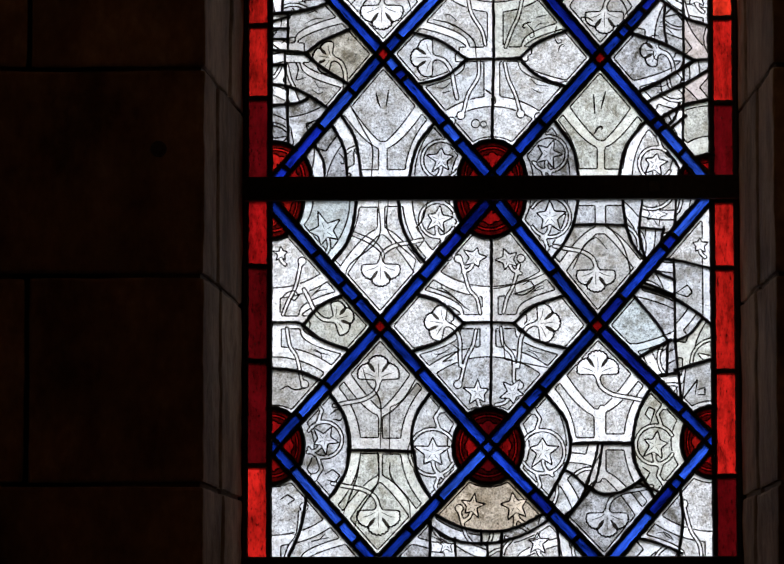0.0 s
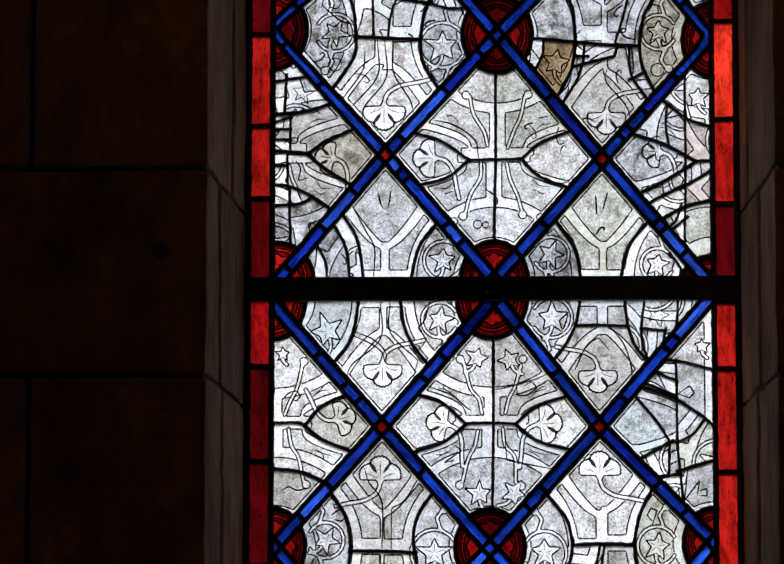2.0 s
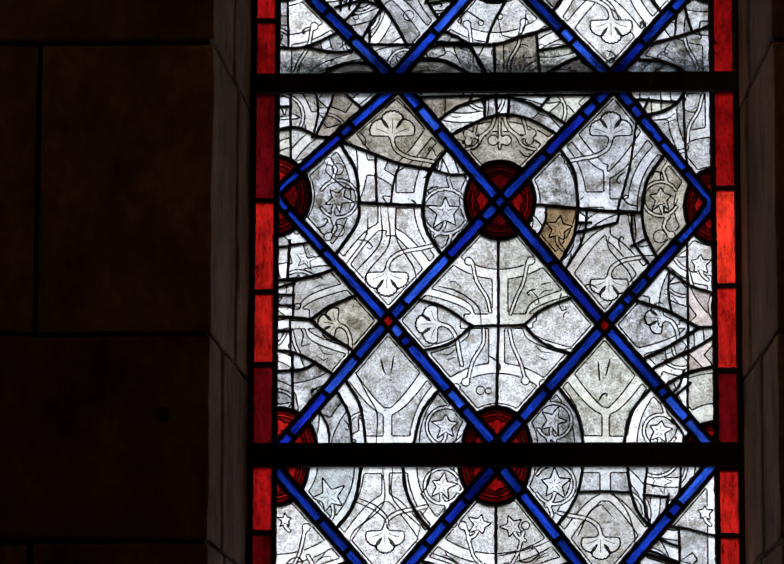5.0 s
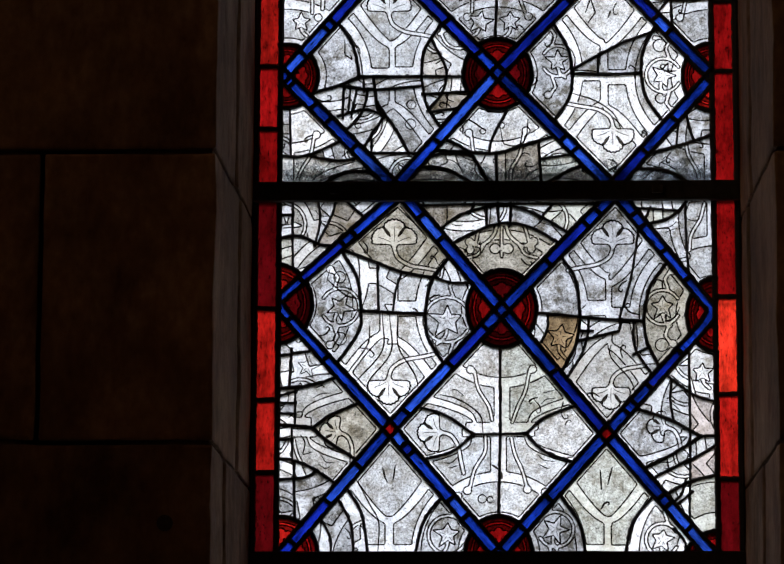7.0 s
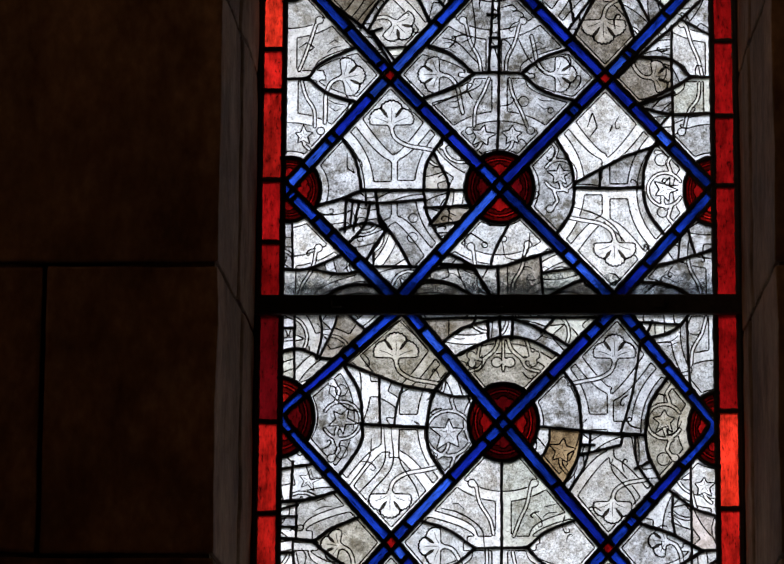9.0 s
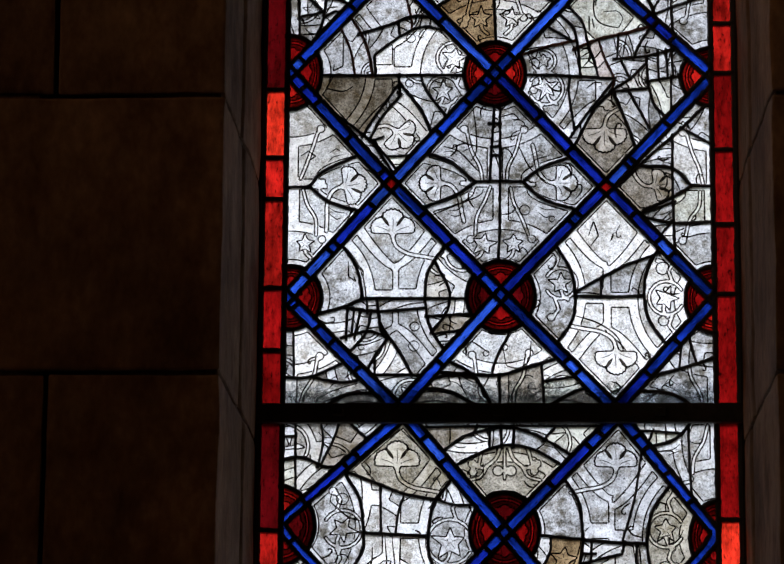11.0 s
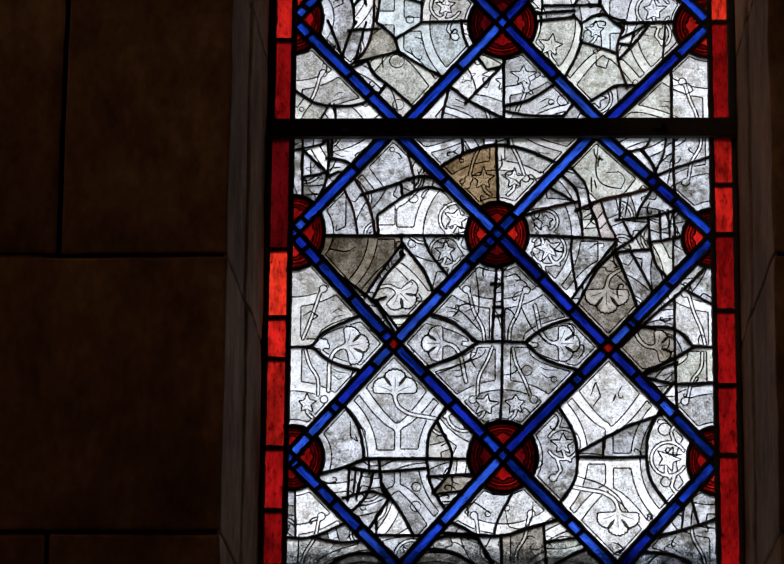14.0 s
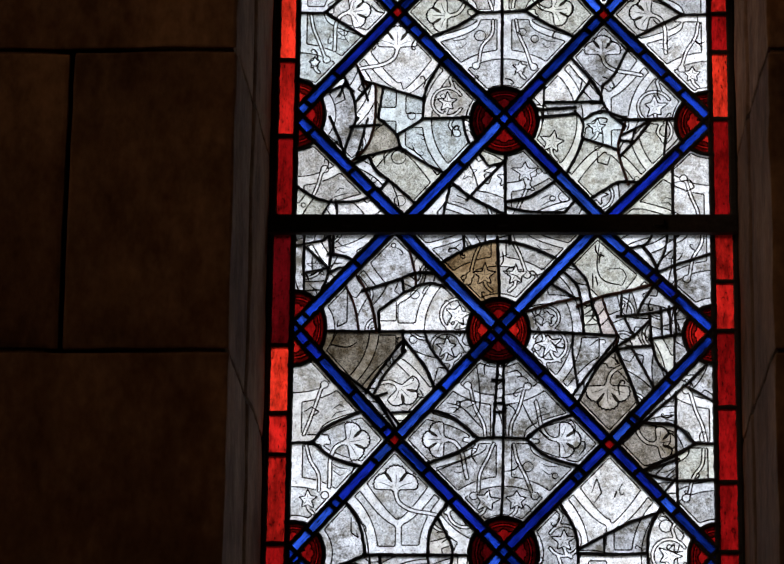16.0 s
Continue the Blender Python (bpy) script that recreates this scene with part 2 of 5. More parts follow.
def cells(lines):
    """The pieces into which a net of lines cuts the panel, as outlines."""
    a = np.vstack([l[:-1] for l in lines])
    b = np.vstack([l[1:] for l in lines])
    d = b - a
    cuts = [[0.0, 1.0] for _ in a]
    for i in range(len(a)):
        w = a[i + 1:] - a[i]
        den = d[i, 0] * d[i + 1:, 1] - d[i, 1] * d[i + 1:, 0]
        ok = np.abs(den) > 1e-9
        den = np.where(ok, den, 1)
        t = (w[:, 0] * d[i + 1:, 1] - w[:, 1] * d[i + 1:, 0]) / den
        u = (w[:, 0] * d[i, 1] - w[:, 1] * d[i, 0]) / den
        for j in np.nonzero(ok & (t > -1e-6) & (t < 1 + 1e-6) & (u > -1e-6) & (u < 1 + 1e-6))[0]:
            cuts[i].append(t[j])
            cuts[i + 1 + j].append(u[j])
    ids, places, edges = {}, [], set()

    def vertex(q):
        key = (round(q[0] / 0.3), round(q[1] / 0.3))
        if key not in ids:
            ids[key] = len(places)
            places.append(q)
        return ids[key]

    for i, c in enumerate(cuts):
        vs = [vertex(a[i] + d[i] * min(max(t, 0), 1)) for t in sorted(c)]
        for v, w in zip(vs, vs[1:]):
            if v != w:
                edges.add((min(v, w), max(v, w)))
    near = {}
    for v, w in edges:
        near.setdefault(v, set()).add(w)
        near.setdefault(w, set()).add(v)
    loose = [v for v in near if len(near[v]) == 1]
    while loose:
        v = loose.pop()
        for w in near.pop(v, ()):
            near[w].discard(v)
            if len(near[w]) == 1:
                loose.append(w)
    fan = {v: sorted(ws, key=lambda w: math.atan2(places[w][1] - places[v][1], places[w][0] - places[v][0])) for v, ws in near.items() if ws}
    seen, found = set(), []
    for v in fan:
        for w in fan[v]:
            if (v, w) in seen:
                continue
            loop, s, e = [], v, w
            while (s, e) not in seen:
                seen.add((s, e))
                loop.append(s)
                f = fan[e]
                s, e = e, f[f.index(s) - 1]
            q = np.array([places[k] for k in loop])
            x, z = q[:, 0], q[:, 1]
            area = 0.5 * np.sum(x * np.roll(z, -1) - z * np.roll(x, -1))
            if area > 25:
                found.append((q, area))
    return found


def holds(q, x, z):
    px, pz = q[:, 0], q[:, 1]
    nx, nz = np.roll(px, -1), np.roll(pz, -1)
    c = (pz > z) != (nz > z)
    den = np.where(nz == pz, 1e-9, nz - pz)
    return bool(np.sum(c & (x < (nx - px) * (z - pz) / den + px)) % 2)


def heart_of(q):
    """A point well inside an outline."""
    c = q.mean(0)
    best, where = -1, c
    lo, hi = q.min(0), q.max(0)
    for i in range(1, 8):
        for j in range(1, 8):
            x, z = lo + (hi - lo) * (i / 8, j / 8)
            if holds(q, x, z):
                g = np.min(np.hypot(q[:, 0] - x, q[:, 1] - z))
                if g > best:
                    best, where = g, np.array((x, z))
    return where


OUTER, INNER, HALF_BAND = 403.5, 364.5, 9.6


FAMILY = {"red": 1, "blue": 2, "clear": 3, "white": 3, "grey": 3, "dull": 3, "brown": 3, "amber": 3, "tan": 3, "rose": 3, "dusty": 3, "greenish": 3, "pale": 3}


class Panel:
    """A leaded panel: lines drawn in millimetres from its foot and the window's middle, cut into pieces of glass."""

    def __init__(self, label, foot, height, dirt=0.2, ring=126, edge=OUTER, marks=0):
        self.foot, self.h, self.dirt, self.ring = foot, height, dirt, ring
        self.thing = tagged(new("stained_glass_panel"), label, "stained glass", "panels of the lancet window")
        self.thing.location = (0, 0, EYE + foot)
        self.cames, self.strokes, self.tints, self.bands, self.bosses, self.free, self.rust, self.straps = [], [], [], [], [], [], [], set()
        self.bare, self.stars = [], []
        self.marks = marks
        for x, w in ((-edge, 8 + 2 * (OUTER - edge)), (edge, 8 + 2 * (OUTER - edge)), (-INNER, 9), (INNER, 9)):
            self.cames.append((np.array([(x, z) for z in np.linspace(-8, height + 8, 24)]), w))
        for z in (-8, height + 8):
            self.cames.append((np.array([(x, z) for x in np.linspace(-OUTER - 3, OUTER + 3, 30)]), 9))

    def inside(self, p, wide=INNER + 2):
        return (np.abs(p[:, 0]) < wide) & (p[:, 1] > -11) & (p[:, 1] < self.h + 11)

    def border_cuts(self, side, *heights):
        for z in heights:
            slope = random.uniform(-0.6, 0.6)
            self.cames.append((np.array([(side * (INNER - 2), z - slope), (side * (OUTER + 2), z + slope)]), 7))

    def band(self, *c, cuts=()):
        p = np.array(c, float).reshape(-1, 2)
        self.bands.append(p)
        p = extended(p, 28)
        d = np.diff(p, axis=0)
        d /= np.hypot(d[:, 0], d[:, 1])[:, None]
        n = np.stack([-d[:, 1], d[:, 0]], 1)
        turn = np.vstack([n[:1], n[:-1] + n[1:], n[-1:]])
        turn /= np.hypot(turn[:, 0], turn[:, 1])[:, None]
        for s in (-1, 1):
            side = p + s * HALF_BAND * turn
            fine = np.vstack([smooth([*u, *v])[:-1] if k < len(side) - 2 else smooth([*u, *v]) for k, (u, v) in enumerate(zip(side, side[1:]))])
            k = np.linspace(0, len(fine) - 1, (len(fine) - 1) * 40 + 1)
            dense = np.stack([np.interp(k, range(len(fine)), fine[:, a]) for a in (0, 1)], 1)
            for r in runs(dense, self.inside(dense)):
                self.cames.append((np.vstack([r[:-1:40], r[-1:]]), 6.0))
        for z in cuts:
            for u, v in zip(p, p[1:]):
                if min(u[1], v[1]) < z <= max(u[1], v[1]):
                    q = u + (v - u) * (z - u[1]) / (v[1] - u[1])
                    m = np.array([-(v - u)[1], (v - u)[0]]) / np.hypot(*(v - u))
                    self.cames.append((np.array([q - m * (HALF_BAND + 1), q + m * (HALF_BAND + 1)]), 6.0))

    def off_bands(self, p, gap):
        far = np.ones(len(p), bool)
        for b in self.bands:
            for u, v in zip(b, b[1:]):
                w = v - u
                t = np.clip(((p - u) @ w) / (w @ w), 0, 1)
                far &= np.hypot(*(p - u - t[:, None] * w).T) > gap
        return far

    def boss(self, x, z, rx, rz):
        self.bosses.append((x, z, rx, rz))

    def lead(self, *c, w=5, rusty=False):
        p = extended(smooth(c), 3.5)
        k = np.linspace(0, len(p) - 1, (len(p) - 1) * 12 + 1)
        p = np.stack([np.interp(k, range(len(p)), p[:, a]) for a in (0, 1)], 1)
        keep = self.inside(p) & self.off_bands(p, HALF_BAND - 0.8)
        for x, z, rx, rz in self.bosses:
            keep &= np.hypot((p[:, 0] - x) / rx, (p[:, 1] - z) / rz) > 0.97
        for r in runs(p, keep):
            if np.hypot(*(r[-1] - r[0])) > 5:
                self.rust += [len(self.cames)] * rusty
                self.cames.append((np.vstack([r[:-1:12], r[-1:]]), 0.69 * w))
                self.free.append(len(self.cames) - 1)

    def close_ends(self):
        """Run each lead that stops short on to the next one, so that every piece is held all round."""
        for i in self.free:
            line, w = self.cames[i]
            others = [c for k, (c, _) in enumerate(self.cames) if k != i]
            a = np.vstack([c[:-1] for c in others])
            d = np.vstack([c[1:] for c in others]) - a
            for end in (0, 1):
                p = line if end else line[::-1]
                back = p[max(0, len(p) - 3)]
                step = p[-1] - back
                length = np.hypot(*step)
                reach = step / length * (length + 16)
                den = reach[0] * d[:, 1] - reach[1] * d[:, 0]
                den = np.where(np.abs(den) < 1e-9, 1e-9, den)
                g = a - back
                t = (g[:, 0] * d[:, 1] - g[:, 1] * d[:, 0]) / den * (length + 16)
                u = (g[:, 0] * reach[1] - g[:, 1] * reach[0]) / den
                hits = t[(t > max(0.0, length - 12)) & (t < length + 38) & (u >= 0) & (u <= 1)]
                if len(hits) and hits.min() > length - 0.05:
                    p = np.vstack([p, back + step / length * (hits.min() + 0.6)])
                    line = p if end else p[::-1]
            self.cames[i] = (line, w)

    def paint(self, *c, w=2.8):
        self.strokes.append((smooth(c, 5.0), w))
        self.straps.add(len(self.strokes) - 1)

    def palmette(self, x, z, size, angle):
        """A trefoil leaf with scalloped lobes and two dark clefts, opening towards the angle (clockwise from upright)."""
        a, size = radians(angle), size * 1.34

        def at(r, th):
            th += a
            return x + size * r * math.sin(th), z + size * r * math.cos(th)
        rim = []
        for lobe in (-1, 0, 1):
            for k in range(13):
                th = radians(lobe * 60 + (k - 6) * 4.6)
                edge = 1.0 - 0.13 * (abs(k - 6) / 6) ** 2 + (0.045 if k % 2 else -0.045)
                rim.append(at(edge * (1.0 if lobe == 0 else 0.92), th))
        self.strokes.append((np.array(rim), 2.6))
        self.leave_bare(np.array(rim + [at(0.14, 1.5), at(0.14, -1.5)]))
        th = np.linspace(0, 2 * math.pi, 9)
        base = at(0.02, 0)
        self.leave_bare(np.stack([base[0] + 6.5 * np.cos(th), base[1] + 6.5 * np.sin(th)], 1))
        bend = random.choice((-1, 1))
        self.tendril(at(0.1, 3.14), at(0.5, 3.14 + 0.25 * bend), at(1.0, 3.14 + 0.65 * bend), at(1.6, 3.14 + 0.95 * bend), at(2.1, 3.14 + 1.05 * bend), half=3.2)
        for s in (-1, 1):
            self.strokes.append((np.array([at(0.34, s * 0.42), at(0.6, s * 0.5), at(0.88, s * 0.54)]), 6.0))
            self.strokes.append((smooth([*at(0.16, s * 0.9), *at(0.4, s * 1.0), *at(0.7, s * 1.12)], 4), 1.3))
        self.strokes.append((smooth([*at(0.12, 0.0), *at(0.4, 0.03), *at(0.72, 0.0)], 4), 1.3))

    def leave_bare(self, outline):
        """A shape kept free of the matt ground."""
        self.bare.append((outline, None))

    def tendril(self, *pts, half=3.6):
        """A light stem left bare in the ground, outlined on both sides."""
        self.bare.append((smooth([c for pt in pts for c in pt], 6), half))

    def knob(self, x, z, r=8.0):
        th = np.linspace(0, 2 * math.pi, 11)
        self.leave_bare(np.stack([x + r * np.cos(th), z + r * np.sin(th)], 1))

    def star(self, x, z, r, turn=0):
        """A five-pointed star leaf with a short stem, each arm a little different."""
        tips = []
        for k in range(11):
            th = radians(turn + 36 * k)
            far = r * (random.uniform(0.82, 1.18) if k % 2 == 0 else random.uniform(0.36, 0.5))
            tips.append((x + far * math.sin(th), z + far * math.cos(th)))
        tips[-1] = tips[0]
        self.strokes.append((np.array(tips), 1.8))
        self.leave_bare(np.array(tips[:-1]))
        self.stars.append((x, z, r))
        th, bend = radians(turn + 180), random.choice((-1, 1))
        self.tendril(*[(x + k * r * math.sin(th + bend * o), z + k * r * math.cos(th + bend * o)) for k, o in ((0.45, 0.0), (0.95, 0.12), (1.5, 0.4))], half=2.8)
        for k in range(0, 10, 2):
            th = radians(turn + 36 * k)
            self.strokes.append((np.array([(x + f * r * math.sin(th), z + f * r * math.cos(th)) for f in (0.12, 0.5)]), 1.1))

    def roundel(self, x, z, r):
        th = np.linspace(0, 2 * math.pi, 15)
        self.strokes.append((np.stack([x + r * np.cos(th), z + r * np.sin(th)], 1), 2.3))

    def tint(self, x, z, name):
        self.tints.append((x, z, name))

    def run_out(self, r, q, reach=13.0):
        """Carry a painted line on to the edge of its piece where it stops just short of it."""
        for end in (0, 1):
            p = r if end else r[::-1]
            step = p[-1] - p[max(0, len(p) - 4)]
            step = step / (np.hypot(*step) + 1e-9)
            for d in (4.0, 7.0, 10.0, reach):
                if not holds(q, *(p[-1] + step * d)):
                    p = np.vstack([p, p[-1] + step * d])
                    break
            r = p if end else p[::-1]
        return r

    def strapwork(self, p):
        """How far each point lies inside the white painted straps: rings round the bosses, forked stems, leaf lenses and margins."""
        x, z = p[:, 0], p[:, 1]
        far = np.array([np.hypot(x - o[0], (z - o[1]) * 0.9) for o in self.bosses])
        o = np.array(self.bosses)[far.argmin(0)]
        dx, dz = np.abs(x - o[:, 0]), np.abs(z - o[:, 1])
        r = np.hypot(dx, dz)
        beside = dx / 182 > dz / 200
        mx, mz = np.abs(182 - dx), np.abs(200 - dz)
        fork = 52 * (np.maximum(dz - 50, 0) / 50) ** 0.7
        a = np.max([8 - np.abs(r - 136), np.minimum(13 - dz, r - 128), np.minimum(8.5 - mx, 60 - dz),
                    np.where(dz > 47, 7.6 - 0.75 * np.abs(mx - fork), -9)], 0)
        lens = 38 * np.sqrt(np.clip((dx - 45) / 75, 0, 1))
        b = np.max([8.5 - np.abs(r - self.ring), np.minimum(13 - dx, r - self.ring), np.minimum(7 - mz, 60 - dx),
                    np.where(dx > 44, 5 - 0.8 * np.abs(mz - lens - 7), -9)], 0)
        margin = np.full(len(p), 67.0) - r
        for line in self.bands:
            for u, v in zip(line, line[1:]):
                w = v - u
                t = np.clip(((p - u) @ w) / (w @ w), 0, 1)
                margin = np.maximum(margin, HALF_BAND + 7.0 - np.hypot(*(p - u - t[:, None] * w).T))
        return np.maximum(np.where(beside, a, b), margin)

    def bare_depth(self, p):
        """How far each point lies inside a leaf, star or stem that is left bare."""
        depth = np.full(len(p), -9.0)
        low, high = p.min(0) - 9, p.max(0) + 9
        for shape, half in self.bare:
            reach = 9 + (half or 0)
            if (shape.max(0) < low).any() or (shape.min(0) > high).any():
                continue
            near = np.nonzero(((p > shape.min(0) - reach) & (p < shape.max(0) + reach)).all(1))[0]
            if not len(near):
                continue
            q = p[near]
            ends = np.roll(shape, -1, 0) if half is None else shape[1:]
            gap, odd = np.full(len(q), 99.0), np.zeros(len(q), bool)
            for u, v in zip(shape, ends):
                w = v - u
                t = np.clip(((q - u) @ w) / (w @ w + 1e-9), 0, 1)
                gap = np.minimum(gap, np.hypot(*(q - u - t[:, None] * w).T))
                if half is None and u[1] != v[1]:
                    odd ^= ((u[1] > q[:, 1]) != (v[1] > q[:, 1])) & (q[:, 0] < w[0] * (q[:, 1] - u[1]) / w[1] + u[0])
            depth[near] = np.maximum(depth[near], half - gap if half is not None else np.where(odd, gap, -gap))
        return depth

    def boss_depth(self, p):
        """The light red parts of a boss: a thin ring and a three-lobed leaf in each quarter."""
        o = np.array(min(self.bosses, key=lambda b: np.hypot(*(p.mean(0) - b[:2]))))
        d = (p - o[:2]) / o[2:]
        rho, ang = np.hypot(d[:, 0], d[:, 1]), np.arctan2(d[:, 1], d[:, 0])
        off = (ang + math.pi / 4) % (math.pi / 2) - math.pi / 4
        along, across = rho * np.cos(off), np.abs(rho * np.sin(off))
        leaf = np.max([0.15 - np.hypot(along - 0.53, across), 0.13 - np.hypot(along - 0.47, across - 0.20), 0.09 - np.hypot(along - 0.34, across)], 0)
        return 55 * np.max([leaf, 0.035 - np.abs(rho - 0.80)], 0)

    def grisaille(self, q, area, pane, set_back, boss=False):
        """Matt ground of one piece with the straps left bare, and the fine trace lines along them."""
        step = 2.5
        lo, hi = q.min(0) - step, q.max(0) + step
        gx, gz = np.arange(lo[0], hi[0] + step, step), np.arange(lo[1], hi[1] + step, step)
        grid = np.stack(np.meshgrid(gx, gz, indexing="ij"), 2)
        pts = grid.reshape(-1, 2)
        design = pts
        if boss:
            f = self.boss_depth(design)
        elif area < 3600:
            # a piece re-used from elsewhere: its painting is turned and does not line up
            a, c = random.uniform(0, 6.28), q.mean(0)
            turn = np.array(((math.cos(a), -math.sin(a)), (math.sin(a), math.cos(a))))
            spot = self.bosses[0]
            design = (pts - c) @ turn.T + (spot[0] + random.choice((-130, 130)), spot[1] + random.uniform(-40, 40))
            bands, self.bands = self.bands, []
            f = self.strapwork(design)
            self.bands = bands
        else:
            f = self.strapwork(design)
        f = f.reshape(grid.shape[:2]) + 0.01
        motif = np.full(f.shape, -9.0) if boss else self.bare_depth(design).reshape(f.shape) + 0.013
        strap, f = f, np.maximum(f, motif)
        mid = grid[:-1, :-1] + step / 2
        inside = np.zeros(mid.shape[:2], bool)
        for u, v in zip(q, np.roll(q, -1, 0)):
            if u[1] != v[1]:
                inside ^= ((u[1] > mid[:, :, 1]) != (v[1] > mid[:, :, 1])) & (mid[:, :, 0] < (v[0] - u[0]) * (mid[:, :, 1] - u[1]) / (v[1] - u[1]) + u[0])
        ground, lines = {}, {}

        def patches(store, y):
            """The faces of neighbouring squares, gathered patch by patch."""
            left = dict(store)
            while left:
                key, face = left.popitem()
                todo, vs, fs = [(key, face)], [], []
                while todo:
                    (a, b), face = todo.pop()
                    fs.append(tuple(range(len(vs), len(vs) + len(face))))
                    vs += [(x / 1000, y, z / 1000) for x, z in face]
                    todo += [((a + m, b + n), left.pop((a + m, b + n))) for m in (-1, 0, 1) for n in (-1, 0, 1) if (a + m, b + n) in left]
                yield vs, fs
        for i, j in zip(*np.nonzero(inside)):
            ring = ((i, j), (i + 1, j), (i + 1, j + 1), (i, j + 1))
            vals = [f[k] for k in ring]
            face = []
            for k in range(4):
                u, v, fu, fv = grid[ring[k]], grid[ring[(k + 1) % 4]], vals[k], vals[(k + 1) % 4]
                if fu <= 0:
                    face.append(u)
                if (fu <= 0) != (fv <= 0):
                    face.append(u + (v - u) * fu / (fu - fv))
            if len(face) > 2:
                ground[(i, j)] = face
            # outlines of the leaves and stems lie over those of the straps
            for field in (motif, strap):
                vals = [field[k] for k in ring]
                cut = []
                for k in range(4):
                    fu, fv = vals[k], vals[(k + 1) % 4]
                    if (fu <= 0) != (fv <= 0):
                        u, v = grid[ring[k]], grid[ring[(k + 1) % 4]]
                        cut.append(u + (v - u) * fu / (fu - fv))
                if len(cut) == 2:
                    d = cut[1] - cut[0]
                    long = np.hypot(*d)
                    if long > 0.3:
                        n = np.array((-d[1], d[0])) / long * random.uniform(0.9, 1.6)
                        lines[(i, j)] = (cut[0] - n, cut[1] - n, cut[1] + n, cut[0] + n)
                    break
                if motif[i, j] > 0:
                    break
        tone = BOSS_MATT if boss else random.choice(WASHES)
        for vs, fs in patches(ground, set_back - 0.0002):
            if len(fs) > 5:
                part("paint_wash", mesh_from("paint_wash", vs, fs, (tone,)), pane, "dark matt of glass paint" if boss else "thin grey matt of glass paint")
        for vs, fs in patches(lines, set_back - 0.00035):
            if len(fs) > 5:
                part("strap_outline", mesh_from("strap_outline", vs, fs, (TRACE,)), pane)

    def sprigs(self):
        """Bare tendrils with knobs that fill the grounds: one in each fan over and under a boss, curls beside it."""
        for x, z, _, _ in self.bosses:
            k = self.ring - 126
            for up in (-1, 1):
                for side in (-1, 1):
                    def at(dx, dz):
                        return x + side * (dx + random.uniform(-3, 3)), z + up * (dz + random.uniform(-3, 3))
                    self.tendril(at(19, 192), at(25, 166), at(38, 138 + 0.3 * k), at(45, 108), half=2.7)
                    self.knob(*at(50, 102), 7.0)
                    for path in (((66, 146 + 0.4 * k), (76, 140 + 0.4 * k), (84, 142)), ((64, 160), (76, 152), (90, 150))):
                        self.strokes.append((smooth([c for pt in path for c in at(*pt)], 4), 1.8))
        for _ in range(self.marks):
            # stray leaf strokes on re-used scraps of glass
            x, z, a, r, bend = random.uniform(-350, 350), random.uniform(10, self.h - 10), random.uniform(0, 6.28), random.uniform(8, 17), random.choice((-1, 1))
            hook = [(x + r * k * math.cos(a + bend * o), z + r * k * math.sin(a + bend * o)) for k, o in ((-1.0, 0.0), (0.1, 0.3), (0.9, 0.6), (1.05, 1.1), (0.7, 1.3))]
            self.strokes.append((smooth([c for pt in hook for c in pt], 4), random.uniform(2.0, 3.6)))
        for x, z, r in self.stars:
            o = min(self.bosses, key=lambda b: np.hypot(x - b[0], z - b[1]))
            if 66 < abs(x - o[0]) < 118 and abs(z - o[1]) < 40:
                # a star beside a boss stands in an open ring with a curl above and below
                out = 1 if x > o[0] else -1
                th = np.linspace(0.5, 5.8, 16)
                ring = np.stack([x - out * 1.28 * r * np.cos(th), z + 1.28 * r * np.sin(th)], 1)
                self.bare.append((ring, 2.6))
                for up in (-1, 1):
                    self.tendril((x - out * 10, z + up * 1.3 * r), (x - out * 4, z + up * (1.3 * r + 18)), (x - out * 14, z + up * (1.3 * r + 32)), half=2.8)
                    self.knob(x - out * 17, z + up * (1.3 * r + 32), 7.0)

    def finish(self):
        th = np.linspace(0, 2 * math.pi, 600)
        for x, z, rx, rz in self.bosses:
            ring = np.stack([x + rx * np.cos(th), z + rz * np.sin(th)], 1)
            for r in runs(ring, self.inside(ring) & self.off_bands(ring, HALF_BAND)):
                if len(r) > 10:
                    self.cames.append((extended(np.vstack([r[:-1:10], r[-1:]]), 4), 6.5))
        hard = len(self.strokes)
        self.sprigs()
        self.close_ends()
        pieces = []
        for q, area in cells([c for c, _ in self.cames]):
            x, z = heart_of(q)
            if abs(x) > OUTER or z < -9 or z > self.h + 9:
                continue
            near = [b for b in self.bands if not Panel.near_free(b, x, z)]
            in_boss = [o for o in self.bosses if ((x - o[0]) / o[2]) ** 2 + ((z - o[1]) / o[3]) ** 2 < 0.97]
            if abs(x) > INNER:
                kind = "red_mid"
            elif len(near) > 1:
                kind = "blue" if in_boss else "red_mid"
            elif near:
                kind = random.choice(("blue", "blue", "blue", "blue_bright", "blue_deep"))
            elif in_boss:
                kind = random.choice(("red_full", "red_mid", "red_mid"))
            else:
                kind = "clear_dirty" if random.random() < self.dirt else random.choice(("clear", "clear", "clear", "clear", "grey", "white", "white", "greenish"))
            for tx, tz, name in self.tints:
                if holds(q, tx, tz) and name.split("_")[0] in FAMILY and FAMILY.get(name.split("_")[0]) == FAMILY.get(kind.split("_")[0]):
                    kind = name
